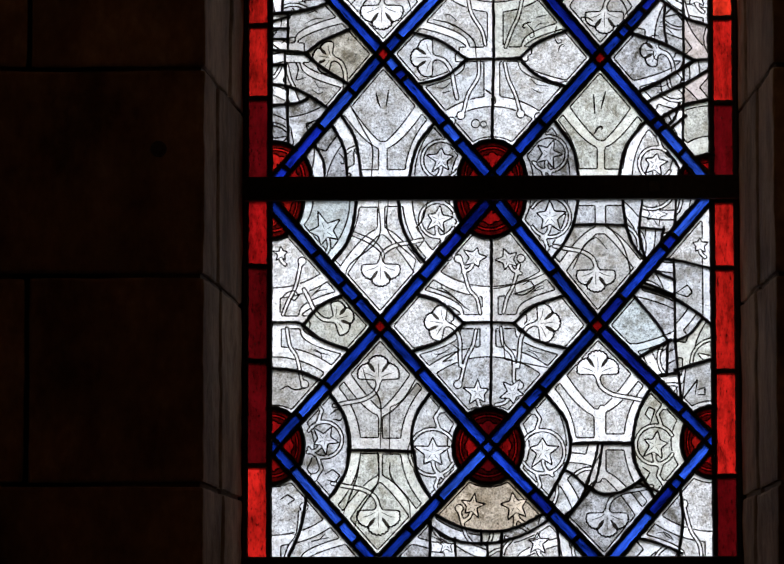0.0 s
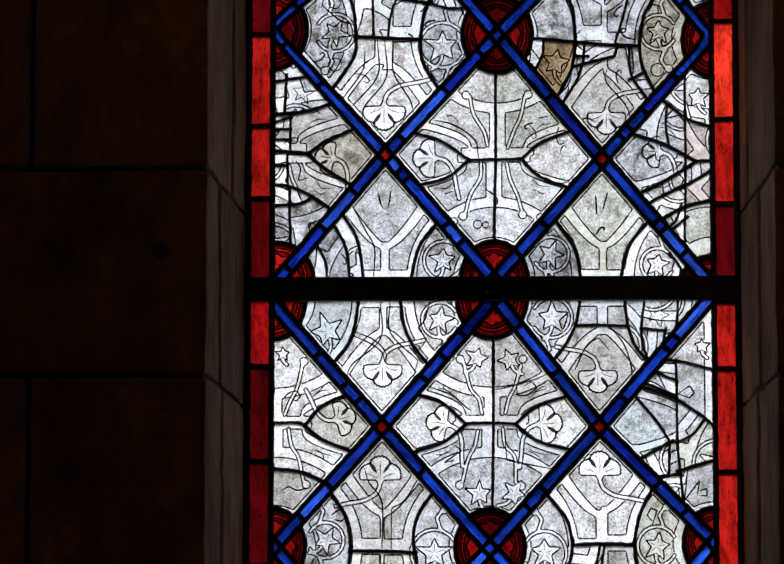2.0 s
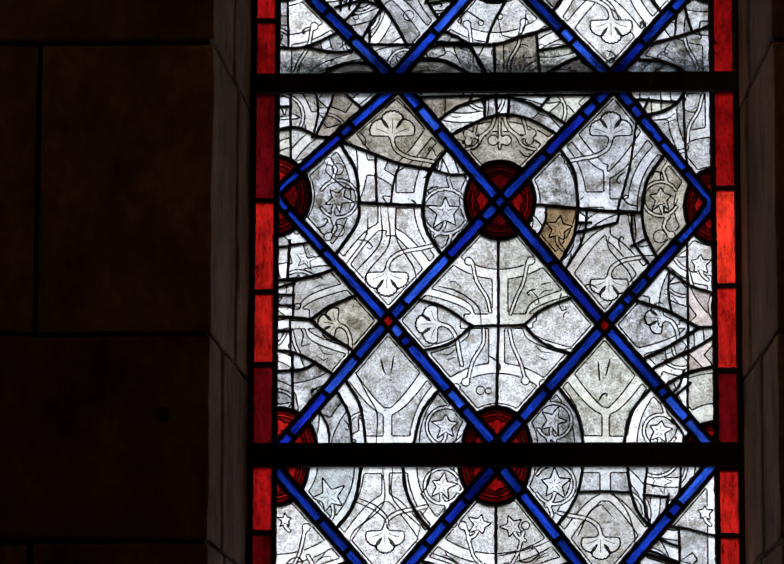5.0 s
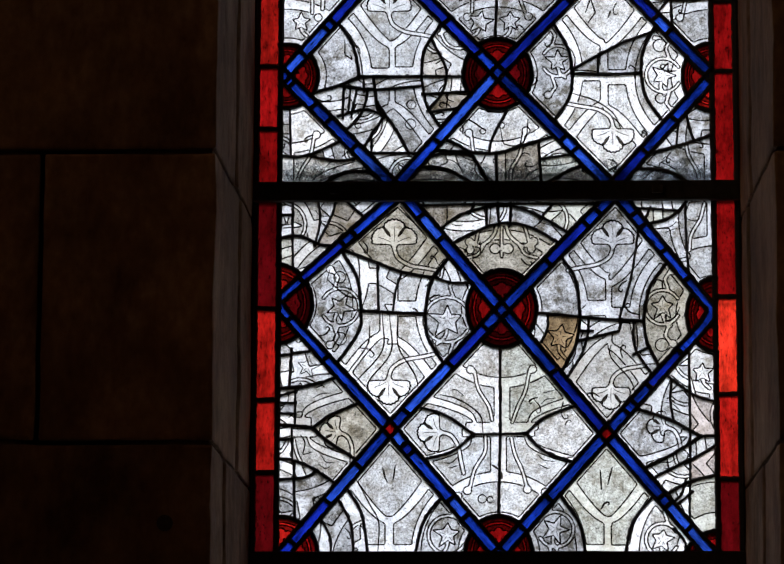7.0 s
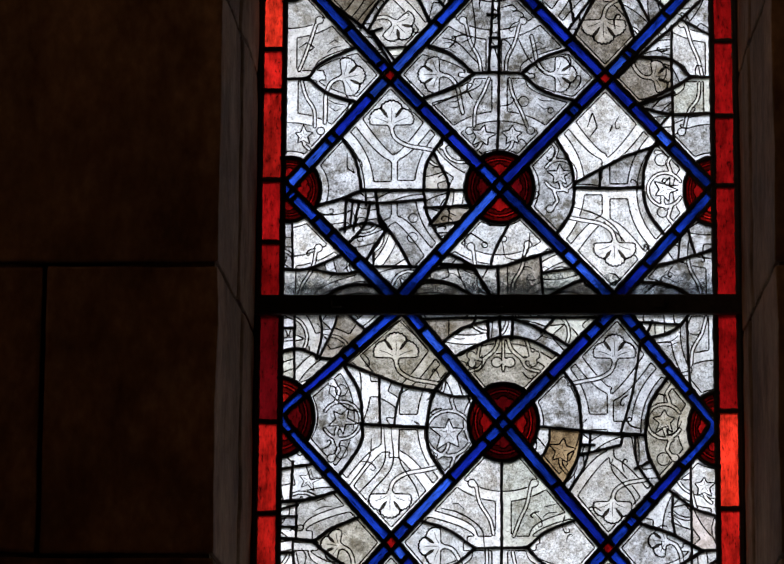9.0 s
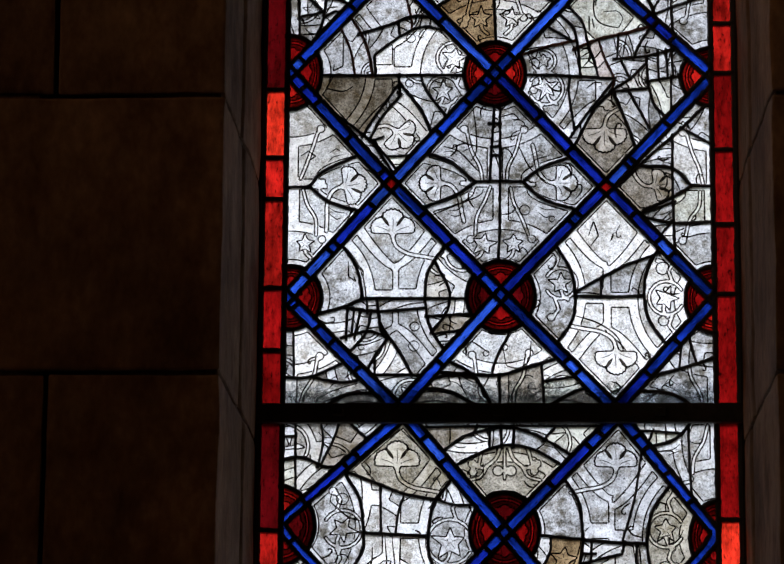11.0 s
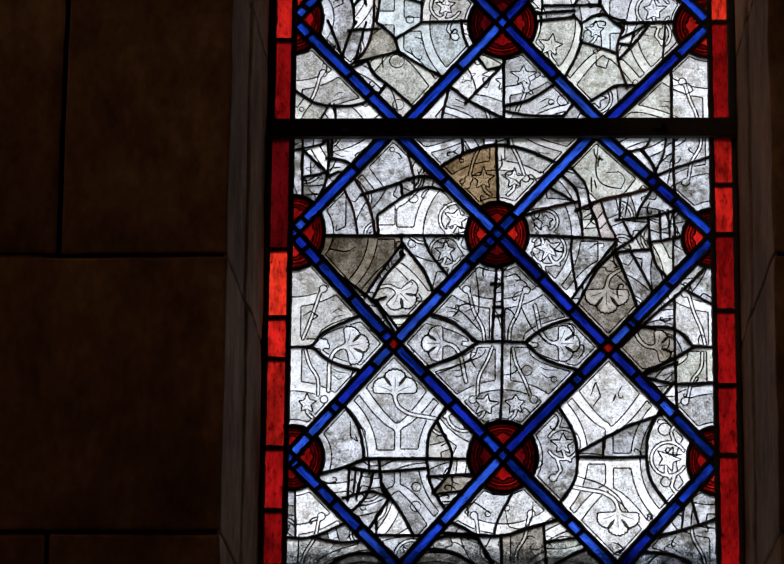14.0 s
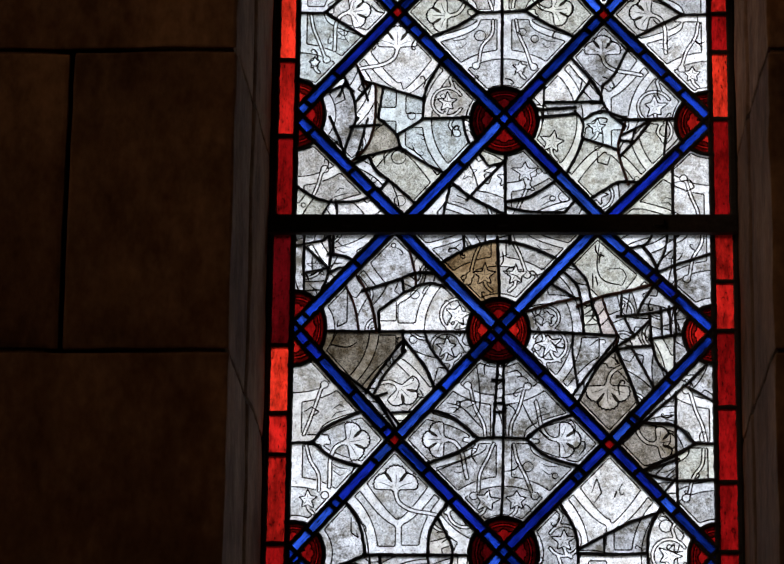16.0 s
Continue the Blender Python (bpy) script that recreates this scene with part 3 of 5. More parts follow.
            if kind.split("_")[0] == "blue":
                kind += "_rise" if (q[:, 0] - x) @ (q[:, 1] - z) > 0 else "_fall"
            pieces.append([q, kind, [], area, bool(in_boss) and not near and abs(x) < INNER])
        for n, (line, w) in enumerate(self.strokes):
            k = np.linspace(0, len(line) - 1, max(len(line), int(np.hypot(*np.diff(line, axis=0).T).sum() / 3) + 1))
            fine = np.stack([np.interp(k, range(len(line)), line[:, c]) for c in (0, 1)], 1)
            lo, hi = fine.min(0), fine.max(0)
            for q, kind, lines, area, _ in pieces:
                if n >= hard and FAMILY[kind.split("_")[0]] != 3:
                    continue
                if (q.min(0) < hi).all() and (q.max(0) > lo).all():
                    for r in runs(fine, [holds(q, *pt) for pt in fine]):
                        if len(r) > 2:
                            lines.append((self.run_out(r, q) if n in self.straps else r, w))
        for q, kind, lines, area, in_boss in pieces:
            set_back = random.uniform(-0.0003, 0.0003)
            n = len(q)
            vs = [(x / 1000, set_back, z / 1000) for x, z in q] + [(x / 1000, set_back + 0.003, z / 1000) for x, z in q]
            fs = [tuple(range(n)), tuple(range(2 * n - 1, n - 1, -1))] + [(i, i + n, (i + 1) % n + n, (i + 1) % n) for i in range(n)]
            pane = part("glass_piece", mesh_from("glass_piece", vs, fs, (GLASS[kind], BODY), [0] + [1] * (n + 1)), self.thing,
                        WORDS.get(kind.replace("_rise", "").replace("_fall", ""), ""))
            for line, w in lines:
                vs = []
                for i, (pt, nv) in enumerate(zip(line, normals_of(line))):
                    t = i / (len(line) - 1)
                    half = w / 2 * (math.sin(math.pi * (0.06 + 0.88 * t)) ** 0.8 if w > 4 else 0.55 + 0.45 * min(1, 4 * t, 4 * (1 - t))) * random.uniform(0.85, 1.15)
                    vs += [((pt + k * half * nv)[0] / 1000, set_back - 0.0004, (pt + k * half * nv)[1] / 1000) for k in (-1, 1)]
                fs = [(2 * i, 2 * i + 1, 2 * i + 3, 2 * i + 2) for i in range(len(line) - 1)]
                part("painted_line", mesh_from("painted_line", vs, fs, (PAINT if kind[:3] == "red" else TRACE,)), pane)
            if in_boss or FAMILY.get(kind.split("_")[0]) == 3:
                self.grisaille(q, area, pane, set_back, in_boss)
        for i, (line, w) in enumerate(self.cames):
            part("lead_came", mesh_from("lead_came", *came(line, w), (RUST if i in self.rust else LEAD,)), self.thing,
                 "reddish copper-toned mending lead" if i in self.rust else "")

    def grime(self, height):
        """Shade above the bar at the foot of the panel, put in as grey films thinning upward."""
        for k, share in enumerate((1.0, 0.66, 0.4)):
            xs = np.linspace(-INNER + 5, INNER - 5, 120)
            top = [height * share * random.uniform(0.75, 1.2) for _ in xs]
            vs = [(x / 1000, -0.0008 - 0.0002 * k, z / 1000) for x, t in zip(xs, top) for z in (-4.0, t)]
            part("grime_film", mesh_from("grime_film", vs, [(2 * i, 2 * i + 2, 2 * i + 3, 2 * i + 1) for i in range(len(xs) - 1)], (BAR_SHADE,)), self.thing, "grey film of painted-in shade above the bar")

    @staticmethod
    def near_free(b, x, z):
        q = np.array((x, z))
        for u, v in zip(b, b[1:]):
            w = v - u
            t = min(1, max(0, (q - u) @ w / (w @ w)))
            if np.hypot(*(q - u - t * w)) < HALF_BAND:
                return False
        return True


def came(line, w):
    """A rounded strip of hand-dressed lead along a line, with ragged dark cement oozing out along both edges."""
    run = np.concatenate([[0], np.cumsum(np.hypot(*np.diff(line, axis=0).T))])
    k = np.linspace(0, run[-1], max(2, int(run[-1] / 4.5) + 1))
    line = np.stack([np.interp(k, run, line[:, c]) for c in (0, 1)], 1)
    vs, fs = [], []
    for i, (p, v) in enumerate(zip(line, normals_of(line))):
        half = w / 2 * random.uniform(0.92, 1.08)
        left, right = (half + max(0.1, random.gauss(0.5, 0.55)) for _ in (0, 1))
        for s, y in ((-left, -0.0005), (-half, -0.0009), (-0.55 * half, -0.0026), (0.55 * half, -0.0026), (half, -0.0009), (right, -0.0005), (0.9 * half, 0.0045), (-0.9 * half, 0.0045)):
            x, z = p + s * v
            vs.append((x / 1000, y, z / 1000))
        if i:
            a, b = 8 * (i - 1), 8 * i
            fs += [(a + j, b + j, b + (j + 1) % 8, a + (j + 1) % 8) for j in range(8)]
    last = 8 * (len(line) - 1)
    fs += [tuple(range(8)), tuple(last + j for j in range(7, -1, -1))]
    return vs, fs


WORDS = {"red_bright": "bright orange-red streaky glass", "red_full": "bright ruby red glass", "red_mid": "ruby red glass", "red_deep": "deep dark ruby glass",
         "blue": "cobalt blue glass", "blue_bright": "bright cobalt blue glass", "blue_deep": "dark blue glass",
         "amber": "amber tinted painted glass", "tan": "tan stained painted glass", "greenish": "pale green tinted painted glass",
         "pale_blue": "pale blue tinted painted glass", "brown": "dirt-browned painted glass"}


# ---- the wall: coursed ashlar round a deep square reveal ----
FACE, BACK = -0.50, 0.30
COURSES = (-1.60, -1.20, -0.80, -0.42, -0.06, 0.273, 0.589, 0.906, 1.363, 1.814, 2.330, 2.90, 3.40, 3.90, 4.40, 4.90)
FOOT, HEAD = 0.10, 2.90


def jamb_outline(side, far, notch):
    """Plan of a jamb stone: wall face, worn arris, and the reveal running back to the glass with a fine tooled groove."""
    front, rear = 0.431, 0.409
    y = FACE + 0.47 * notch
    x = front + (rear - front) * notch
    pts = [(far, FACE), (front, FACE), (x + 0.0005, y - 0.012), (x + 0.006, y), (x - 0.003, y + 0.010), (rear, -0.03), (rear, 0.012), (rear + 0.14, BACK), (far, BACK)]
    return [(side * px, py) for px, py in (pts if side > 0 else pts[::-1])]


wall = tagged(new("wall_north"), "dark brown coursed ashlar wall with a deep window reveal", "wall", kind="structure")
wall.location = (0, 0, EYE)


def build_wall():
    core = bmesh.new()
    for x0, x1, z0, z1 in ((-4.5, -0.58, -1.6, 4.9), (0.58, 4.5, -1.6, 4.9), (-0.58, 0.58, -1.6, FOOT - 0.03), (-0.58, 0.58, HEAD + 0.03, 4.9)):
        vs = [core.verts.new((x, y, z)) for x in (x0, x1) for y in (FACE + 0.008, BACK - 0.012) for z in (z0, z1)]
        for f in ((0, 1, 3, 2), (4, 6, 7, 5), (0, 4, 5, 1), (2, 3, 7, 6), (0, 2, 6, 4), (1, 5, 7, 3)):
            core.faces.new([vs[i] for i in f])
    part("mortar_core", bm_mesh("mortar_core", core, MORTAR), wall, "dark recessed mortar")
    for side in (-1, 1):
        plan = [(px + side * 0.006, py + (0.008 if py == FACE else 0)) for px, py in jamb_outline(side, 0.72, 0.5)]
        part("mortar_core", bm_mesh("mortar_core", prism(plan, FOOT, HEAD), MORTAR), wall, "dark recessed mortar")
    gap = 0.0035
    rnd = random.Random(5)
    for row, (z0, z1) in enumerate(zip(COURSES, COURSES[1:])):
        for side in (-1, 1):
            through_stone = row % 2 == 1
            far = 0.70 if through_stone else 1.02
            opening = z1 > FOOT and z0 < HEAD
            x = far
            if opening:
                notch = {5: 0.42, 6: 0.33, 7: 0.66, 8: 0.55}.get(row, 0.5) + (0.12 if side > 0 else 0)
                part("stone_block", bm_mesh("stone_block", weathered(prism(jamb_outline(side, far - gap, notch), max(z0, FOOT) + gap, min(z1, HEAD) - gap, 0.005)), STONE), wall)
            else:
                part("stone_block", bm_mesh("stone_block", prism(box_outline(*sorted((side * gap, side * (far - gap))), FACE, FACE + 0.2), z0 + gap, z1 - gap, 0.006), STONE), wall)
            while x < 4.4:
                w = min(rnd.uniform(0.5, 0.8), 4.5 - x)
                block = prism(box_outline(*sorted((side * (x + gap), side * (x + w - gap))), FACE + rnd.uniform(-0.003, 0.003), FACE + 0.2), z0 + gap, z1 - gap, 0.007)
                part("stone_block", bm_mesh("stone_block", weathered(block) if opening and x < 1.1 else block, STONE), wall)
                x += w


# ---- the room behind the camera ----
def room_box(name, x0, x1, y0, y1, z0, z1, material, label):
    ob = new(name, bm_mesh(name, prism(box_outline(x0, x1, y0, y1), z0, z1), material))
    return tagged(ob, label, name.split("_")[0], kind="structure")


room_box("floor", -4.5, 4.5, -11.0, FACE + 0.012, -0.2, 0.0, FLAGS, "worn grey stone church floor")
room_box("ceiling", -6.0, 4.7, -11.2, BACK, EYE + 5.9, EYE + 6.1, PLASTER, "dim plastered church ceiling")
room_box("wall_south", -6.0, 4.7, -11.2, -11.0, 0.0, EYE + 5.9, PLASTER, "dim plastered church wall")
room_box("wall_east", 4.5, 4.7, -11.0, BACK, 0.0, EYE + 5.9, PLASTER, "dim plastered church wall")
room_box("wall_north_upper", -4.5, 4.5, FACE + 0.004, BACK, EYE + 4.9, EYE + 5.9, PLASTER, "dim plastered upper wall")
# out of view; the opening is added, its sill trims the fill lamp's light
for z0, z1, y0, y1 in ((0.0, 6.12, -11.0, BACK), (7.4, EYE + 5.9, -11.0, BACK), (6.12, 7.4, -11.0, -5.2), (6.12, 7.4, -2.6, BACK)):
    room_box("wall_west", -6.0, -4.5, y0, y1, z0, z1, PLASTER, "unseen plastered church wall with an added high opening")
build_wall()

# a hole in the wall face, stood in for by a dark, slightly proud iron disc
plug = bmesh.new()
bmesh.ops.create_cone(plug, cap_ends=True, segments=20, radius1=0.016, radius2=0.012, depth=0.03, matrix=pose(0, 0, 0, 90))
bmesh.ops.bevel(plug, geom=[e for e in plug.edges if abs(e.verts[0].co.y - e.verts[1].co.y) < 1e-6], offset=0.002, segments=2, affect="EDGES")
ob = tagged(new("iron_plug", bm_mesh("iron_plug", plug, IRON)), "small dark disc standing in for a hole in the wall", "wall plug")
ob.location = (-0.501, FACE + 0.010, EYE + 0.782)

# sloping sill below the glass
sill = bmesh.new()
vs = [sill.verts.new(c) for c in ((-0.425, FACE, FOOT - 0.08), (0.425, FACE, FOOT - 0.08), (0.405, 0.0, FOOT + 0.035), (-0.405, 0.0, FOOT + 0.035),
                                  (-0.425, FACE, FOOT - 0.2), (0.425, FACE, FOOT - 0.2), (0.405, BACK, FOOT - 0.2), (-0.405, BACK, FOOT - 0.2), (0.405, BACK, FOOT + 0.03), (-0.405, BACK, FOOT + 0.03))]
for f in ((0, 1, 2, 3), (0, 4, 5, 1), (4, 7, 6, 5), (3, 2, 8, 9), (9, 8, 6, 7), (0, 3, 9, 7, 4), (1, 5, 6, 8, 2)):
    sill.faces.new([vs[i] for i in f])
ob = tagged(new("window_sill", bm_mesh("window_sill", sill, JAMB)), "sloping grey stone window sill", "sill", kind="structure")
ob.location = (0, 0, EYE)

# dark bedding strip in which the panels sit, and the iron bars between them
for s in (-1, 1):
    ob = new("glazing_mortar", bm_mesh("glazing_mortar", prism(box_outline(*sorted((s * 0.4055, s * 0.421)), -0.012, 0.011), FOOT + 0.03, HEAD, 0.001), PUTTY))
    ob.location = (0, 0, EYE)
    tagged(ob, "dark crumbly mortar strip along the glass edge", "mortar", "mortar strips", kind="structure")


def saddle_bar(z0, z1):
    """A flat iron bar across the window with rounded edges and wedge lugs near its ends."""
    bar = tagged(new("saddle_bar"), "flat black iron bar between two stained glass panels", "window bar", "iron bars of the window")
    bar.location = (0, 0, EYE + z0)
    h = z1 - z0
    part("bar", bm_mesh("bar", prism(box_outline(-0.4085, 0.4085, -0.020, -0.004), 0.0, h, 0.003), IRON), bar)
    # unseen outer rib, added so the glass beside the bar gets less light
    part("web", bm_mesh("web", prism(box_outline(-0.4085, 0.4085, 0.006, 0.016), h * 0.25, h * 0.75, 0.002), IRON), bar, "unseen outer iron rib added to shade the glass by the bar")
    for x in (-0.27, 0.0, 0.27):
        part("lug", bm_mesh("lug", prism(box_outline(x - 0.009, x + 0.009, -0.027, -0.0195), h * 0.3, h * 0.7, 0.002), IRON), bar, "small iron wedge lug")


for low, high in ((0.1363, 0.1783), (0.7637, 0.8035), (1.3950, 1.4285), (2.1885, 2.2230)):
    saddle_bar(low, high)

# ---- the panels ----
p = Panel("lowest grisaille panel with blue trellis, red bosses and ruby border", 0.1783, 585, dirt=0.12, ring=155)
p.band(-373, 595, -182, 379, -5, 179, 183, -17, cuts=(499, 449, 423, 305, 105, 72, 30,))
p.band(13, 604, -182, 379, -359, 182, cuts=(532, 495, 459, 282, 231,))
p.band(-1, 600, 175, 378, 361, 189, cuts=(544, 468, 283, 238,))
p.band(370, 604, 175, 378, -5, 179, -189, -16, cuts=(526, 507, 425, 276, 247, 95, 44,))
p.band(-359, 182, -185, -16, cuts=(144, 55, 26,))
p.band(361, 189, 185, -17, cuts=(127, 112, 70,))
p.boss(-5, 181, 57, 62)
p.boss(-358, 182, 50, 62)
p.boss(361, 187, 50, 58)
p.boss(-1, 590, 58, 65)
p.boss(-360, 589, 51, 65)
p.border_cuts(-1, 479, 322, 150)
p.border_cuts(1, 584, 473, 303, 131)
p.lead(-221, 586, -227, 547, -238, 515, -260, 488, w=7)
p.lead(-152, 586, -146, 547, -131, 513, -110, 486, w=7)
p.lead(-361, 385, -321, 386, -308, 380)
p.lead(-309, 381, -281, 413, -235, 434, w=7)
p.lead(-309, 380, -281, 358, -232, 338, w=7)
p.lead(-361, 310, -314, 304, -269, 284, w=7)
p.lead(1, 529, 1, 455, 1, 385, -1, 245, w=6)
p.lead(-121, 431, -84, 419, -44, 383, w=6)
p.lead(-44, 383, -80, 354, -125, 338, w=6)
p.lead(-44, 384, 1, 385, 38, 383)
p.lead(38, 383, 69, 410, 129, 431, w=6)
p.lead(38, 382, 74, 355, 128, 340, w=6)
p.lead(144, 584, 136, 545, 119, 512, 101, 490, w=6)
p.lead(137, 545, 180, 546, 221, 544)
p.lead(218, 584, 223, 545, 234, 513, 252, 489, w=6)
p.lead(250, 584, 245, 545, 247, 512, 255, 491)
p.lead(245, 540, 284, 537)
p.lead(285, 539, 280, 512)
p.lead(305, 584, 304, 553, 299, 528)
p.lead(275, 490, 316, 484, 361, 472)
p.lead(301, 487, 302, 421, 303, 346, 308, 289, 314, 227)
p.lead(248, 442, 293, 427, 337, 400, 360, 381, w=6)
p.lead(235, 427, 268, 388, 289, 356)
p.lead(347, 389, 326, 364, 302, 353)
p.lead(246, 328, 294, 354, w=7)
p.lead(290, 351, 288, 300)
p.lead(303, 305, 360, 322, w=7)
p.lead(275, 297, 307, 299)
p.lead(272, 466, 302, 454)
p.lead(262, 445, 298, 430)
p.lead(-266, 269, -242, 233, -234, 195, -234, 174, w=7)
p.lead(-234, 174, -240, 136, -271, 89, w=7)
p.lead(-99, 270, -123, 233, -131, 195, -127, 171, w=7)
p.lead(-127, 171, -120, 134, -96, 90, w=7)
p.lead(-234, 175, -182, 174, -127, 172, w=7)
p.lead(96, 258, 121, 225, 130, 189, w=7)
p.lead(130, 189, 124, 154, 90, 90, w=7)
p.lead(130, 184, 178, 186, 231, 184, w=7)
p.lead(257, 269, 239, 232, 231, 187, w=7)
p.lead(231, 187, 236, 150, 270, 89, w=7)
p.lead(175, 183, 166, 146, 145, 93, 118, 65)
p.lead(182, 181, 171, 125, 154, 101, 128, 68)
p.lead(155, 116, 181, 102, 214, 106, 248, 127, w=7)
p.lead(119, 142, 137, 132, 151, 117)
p.lead(246, 117, 282, 102)
p.lead(-94, 70, -52, 49, -5, 41, 38, 47, 89, 72, w=6)
p.lead(-104, 54, -68, 30, -27, 22, 16, 25, 55, 37, 81, 52)
p.lead(-100, 56, -101, -5, w=6)
p.lead(-17, 42, -17, 21)
p.lead(17, 41, 16, -5, w=6)
p.lead(104, 60, 109, 27, 111, -5)
p.lead(-7, 22, -7, -5)
p.lead(-60, 29, -58, -5)
p.lead(-304, 94, -309, 59, -323, 20, -336, -6, w=6)
p.lead(309, 107, 312, 60, 304, -5, w=6)
p.lead(239, 29, 273, 21, 309, 6)
p.paint(-185, 585, -185, 524, -232, 481, -240, 456)
p.paint(-169, 585, -168, 534, -123, 488, -129, 465)
p.paint(-222, 534, -195, 522, -178, 505, -174, 489)
p.paint(-222, 526, -199, 515, -182, 501, -178, 485)
p.palmette(-181, 482, 28, 180)
p.paint(-104, 585, -112, 555, -123, 542, -108, 522, -122, 505)
p.paint(-347, 423, -335, 435, -323, 438, -316, 430, -323, 421, -331, 425)
p.palmette(-258, 390, 25, 75)
p.paint(-347, 274, -335, 281, -322, 274, -304, 278)
p.paint(-100, 443, -67, 430, -42, 409, -34, 404)
p.paint(5, 440, 19, 442, 66, 455, 81, 461)
p.paint(40, 446, 40, 430, 56, 430, 73, 442, 65, 453, 52, 446)
p.palmette(-75, 382, 26, -80)
p.palmette(77, 382, 28, 85)
p.paint(-63, 348, -51, 339, -80, 319, -63, 323)
p.paint(19, 372, 23, 323, 48, 318, 89, 310)
p.paint(135, 471, 155, 512, 175, 525, 192, 504)
p.paint(193, 543, 217, 512, 229, 470, 225, 450)
p.palmette(173, 471, 28, 180)
p.paint(312, 437, 323, 445, 331, 433, 323, 425, 311, 429)
p.paint(318, 297, 313, 256, 338, 289, 334, 264)
p.paint(338, 272, 350, 276, 350, 264, 338, 264)
p.paint(-211, 311, -203, 286, -182, 253, -182, 175)
p.paint(-122, 294, -145, 257, -166, 245, -167, 179)
p.palmette(-185, 290, 30, 0)
p.paint(-265, 233, -252, 243, -240, 233, -248, 223, -260, 226)
p.paint(-273, 135, -260, 143, -248, 133, -256, 122, -269, 126)
p.paint(-215, 163, -217, 151, -222, 126, -240, 77)
p.paint(-186, 163, -186, 122, -215, 77, -223, 53)
p.paint(-166, 155, -164, 130, -137, 93, -133, 69)
p.palmette(-185, 77, 31, 180)
p.palmette(175, 297, 30, 0)
p.paint(260, 215, 268, 240, 258, 244, 252, 232, 260, 223)
p.paint(239, 141, 251, 121, 259, 137, 247, 146)
p.palmette(189, 72, 30, 180)
p.paint(-346, 94, -334, 102, -322, 94, -334, 86)
p.tint(-335, 564, "red_mid")
p.tint(-381, 531, "red_mid")
p.tint(-381, 407, "red_deep")
p.tint(-381, 233, "red_deep")
p.tint(-380, 77, "red_full")
p.tint(381, 528, "red_full")
p.tint(384, 387, "red_full")
p.tint(382, 223, "red_full")
p.tint(385, 60, "red_deep")
p.tint(-2, 85, "amber")
p.tint(268, 174, "greenish")
p.tint(236, 371, "pale_blue")
p.tint(-281, 547, "pale_blue")
p.tint(331, 367, "greenish")
p.tint(-2, 232, "red_deep")
p.tint(-43, 187, "red_mid")
p.tint(-2, 138, "red_deep")
p.tint(39, 187, "red_mid")
p.tint(3, 550, "red_mid")
p.tint(-38, 575, "red_mid")
p.tint(36, 575, "red_mid")
p.star(-273, 537, 30, -20)
p.star(-87, 555, 23, 10)
p.star(-346, 499, 13, 0)
p.star(-26, 492, 21, 15)
p.star(28, 488, 21, -20)
p.star(98, 558, 26, 0)
p.star(271, 563, 20, 20)
p.star(-96, 171, 30, 0)
p.star(84, 171, 28, 0)
p.star(268, 182, 25, 10)
p.star(-22, 269, 23, 0)
p.star(35, 269, 23, 30)
p.star(-31, 83, 21, 10)
p.star(38, 83, 25, -10)
p.star(-74, 20, 16, 0)
p.star(75, 23, 20, 0)
p.star(-274, 192, 23, 30)
p.star(344, 511, 15, 0)
p.finish()

p = Panel("grisaille panel with blue trellis, leaf painting and ruby border", 0.8056, 593, dirt=0.3, ring=126, marks=30)
p.band(-160, 608, 9, 406, 182, 196, 360, -14, cuts=(567, 528, 301, 91, 77, 38,))
p.band(201, 606, 9, 406, -177, 205, -356, -7, cuts=(574, 553, 487, 376, 313, 234, 143, 83, 15,))
p.band(-160, 608, -370, 419, -177, 205, 3, -6, cuts=(537, 520, 458, 392, 325, 178, 164, 87, 58,))
p.band(201, 606, 364, 400, 182, 196, 3, -6, cuts=(569, 549, 506, 458, 334, 276, 248, 233, 88, 39,))
p.boss(9, 408, 58, 66)
p.boss(-368, 417, 60, 68)
p.boss(366, 396, 49, 63)
p.boss(3, -2, 55, 61)
p.boss(-358, -2, 62, 60)
p.boss(362, -3, 48, 36)
p.border_cuts(-1, 409, 254, 132)
p.border_cuts(1, 427, 262, 120)
p.lead(-342, 593, -342, 535, -341, 486)
p.lead(-367, 529, -329, 533, -296, 518, -272, 516, w=7)
p.lead(-299, 593, -296, 557, -304, 518)
p.lead(-269, 593, -278, 565, -297, 525)
p.lead(-252, 593, -225, 568)
p.lead(-363, 570, -342, 570)
p.lead(-255, 509, -203, 488, -153, 469, -101, 461, w=7)
p.lead(-254, 499, -232, 458, -226, 405, w=7)
p.lead(-226, 405, -229, 371, -266, 315, w=7)
p.lead(-79, 496, -109, 453, -119, 399, w=7)
p.lead(-119, 399, -114, 359, -82, 306, w=7)
p.lead(-228, 405, -169, 401, -119, 399, w=7)
p.lead(-199, 483, -197, 405)
p.lead(-159, 468, -168, 440, -173, 403)
p.lead(-104, 461, -73, 452, -44, 452)
p.lead(-77, 518, -36, 539, 9, 554, 57, 547, 112, 516, w=6)
p.lead(-94, 544, -61, 568, -19, 581, 23, 584, 69, 568, 125, 535, w=6)
p.lead(-16, 585, -16, 550, w=6)
p.lead(3, 590, 4, 552, w=6)
p.lead(25, 592, 24, 552, w=6)
p.lead(-120, 585, 7, 587, 163, 587)
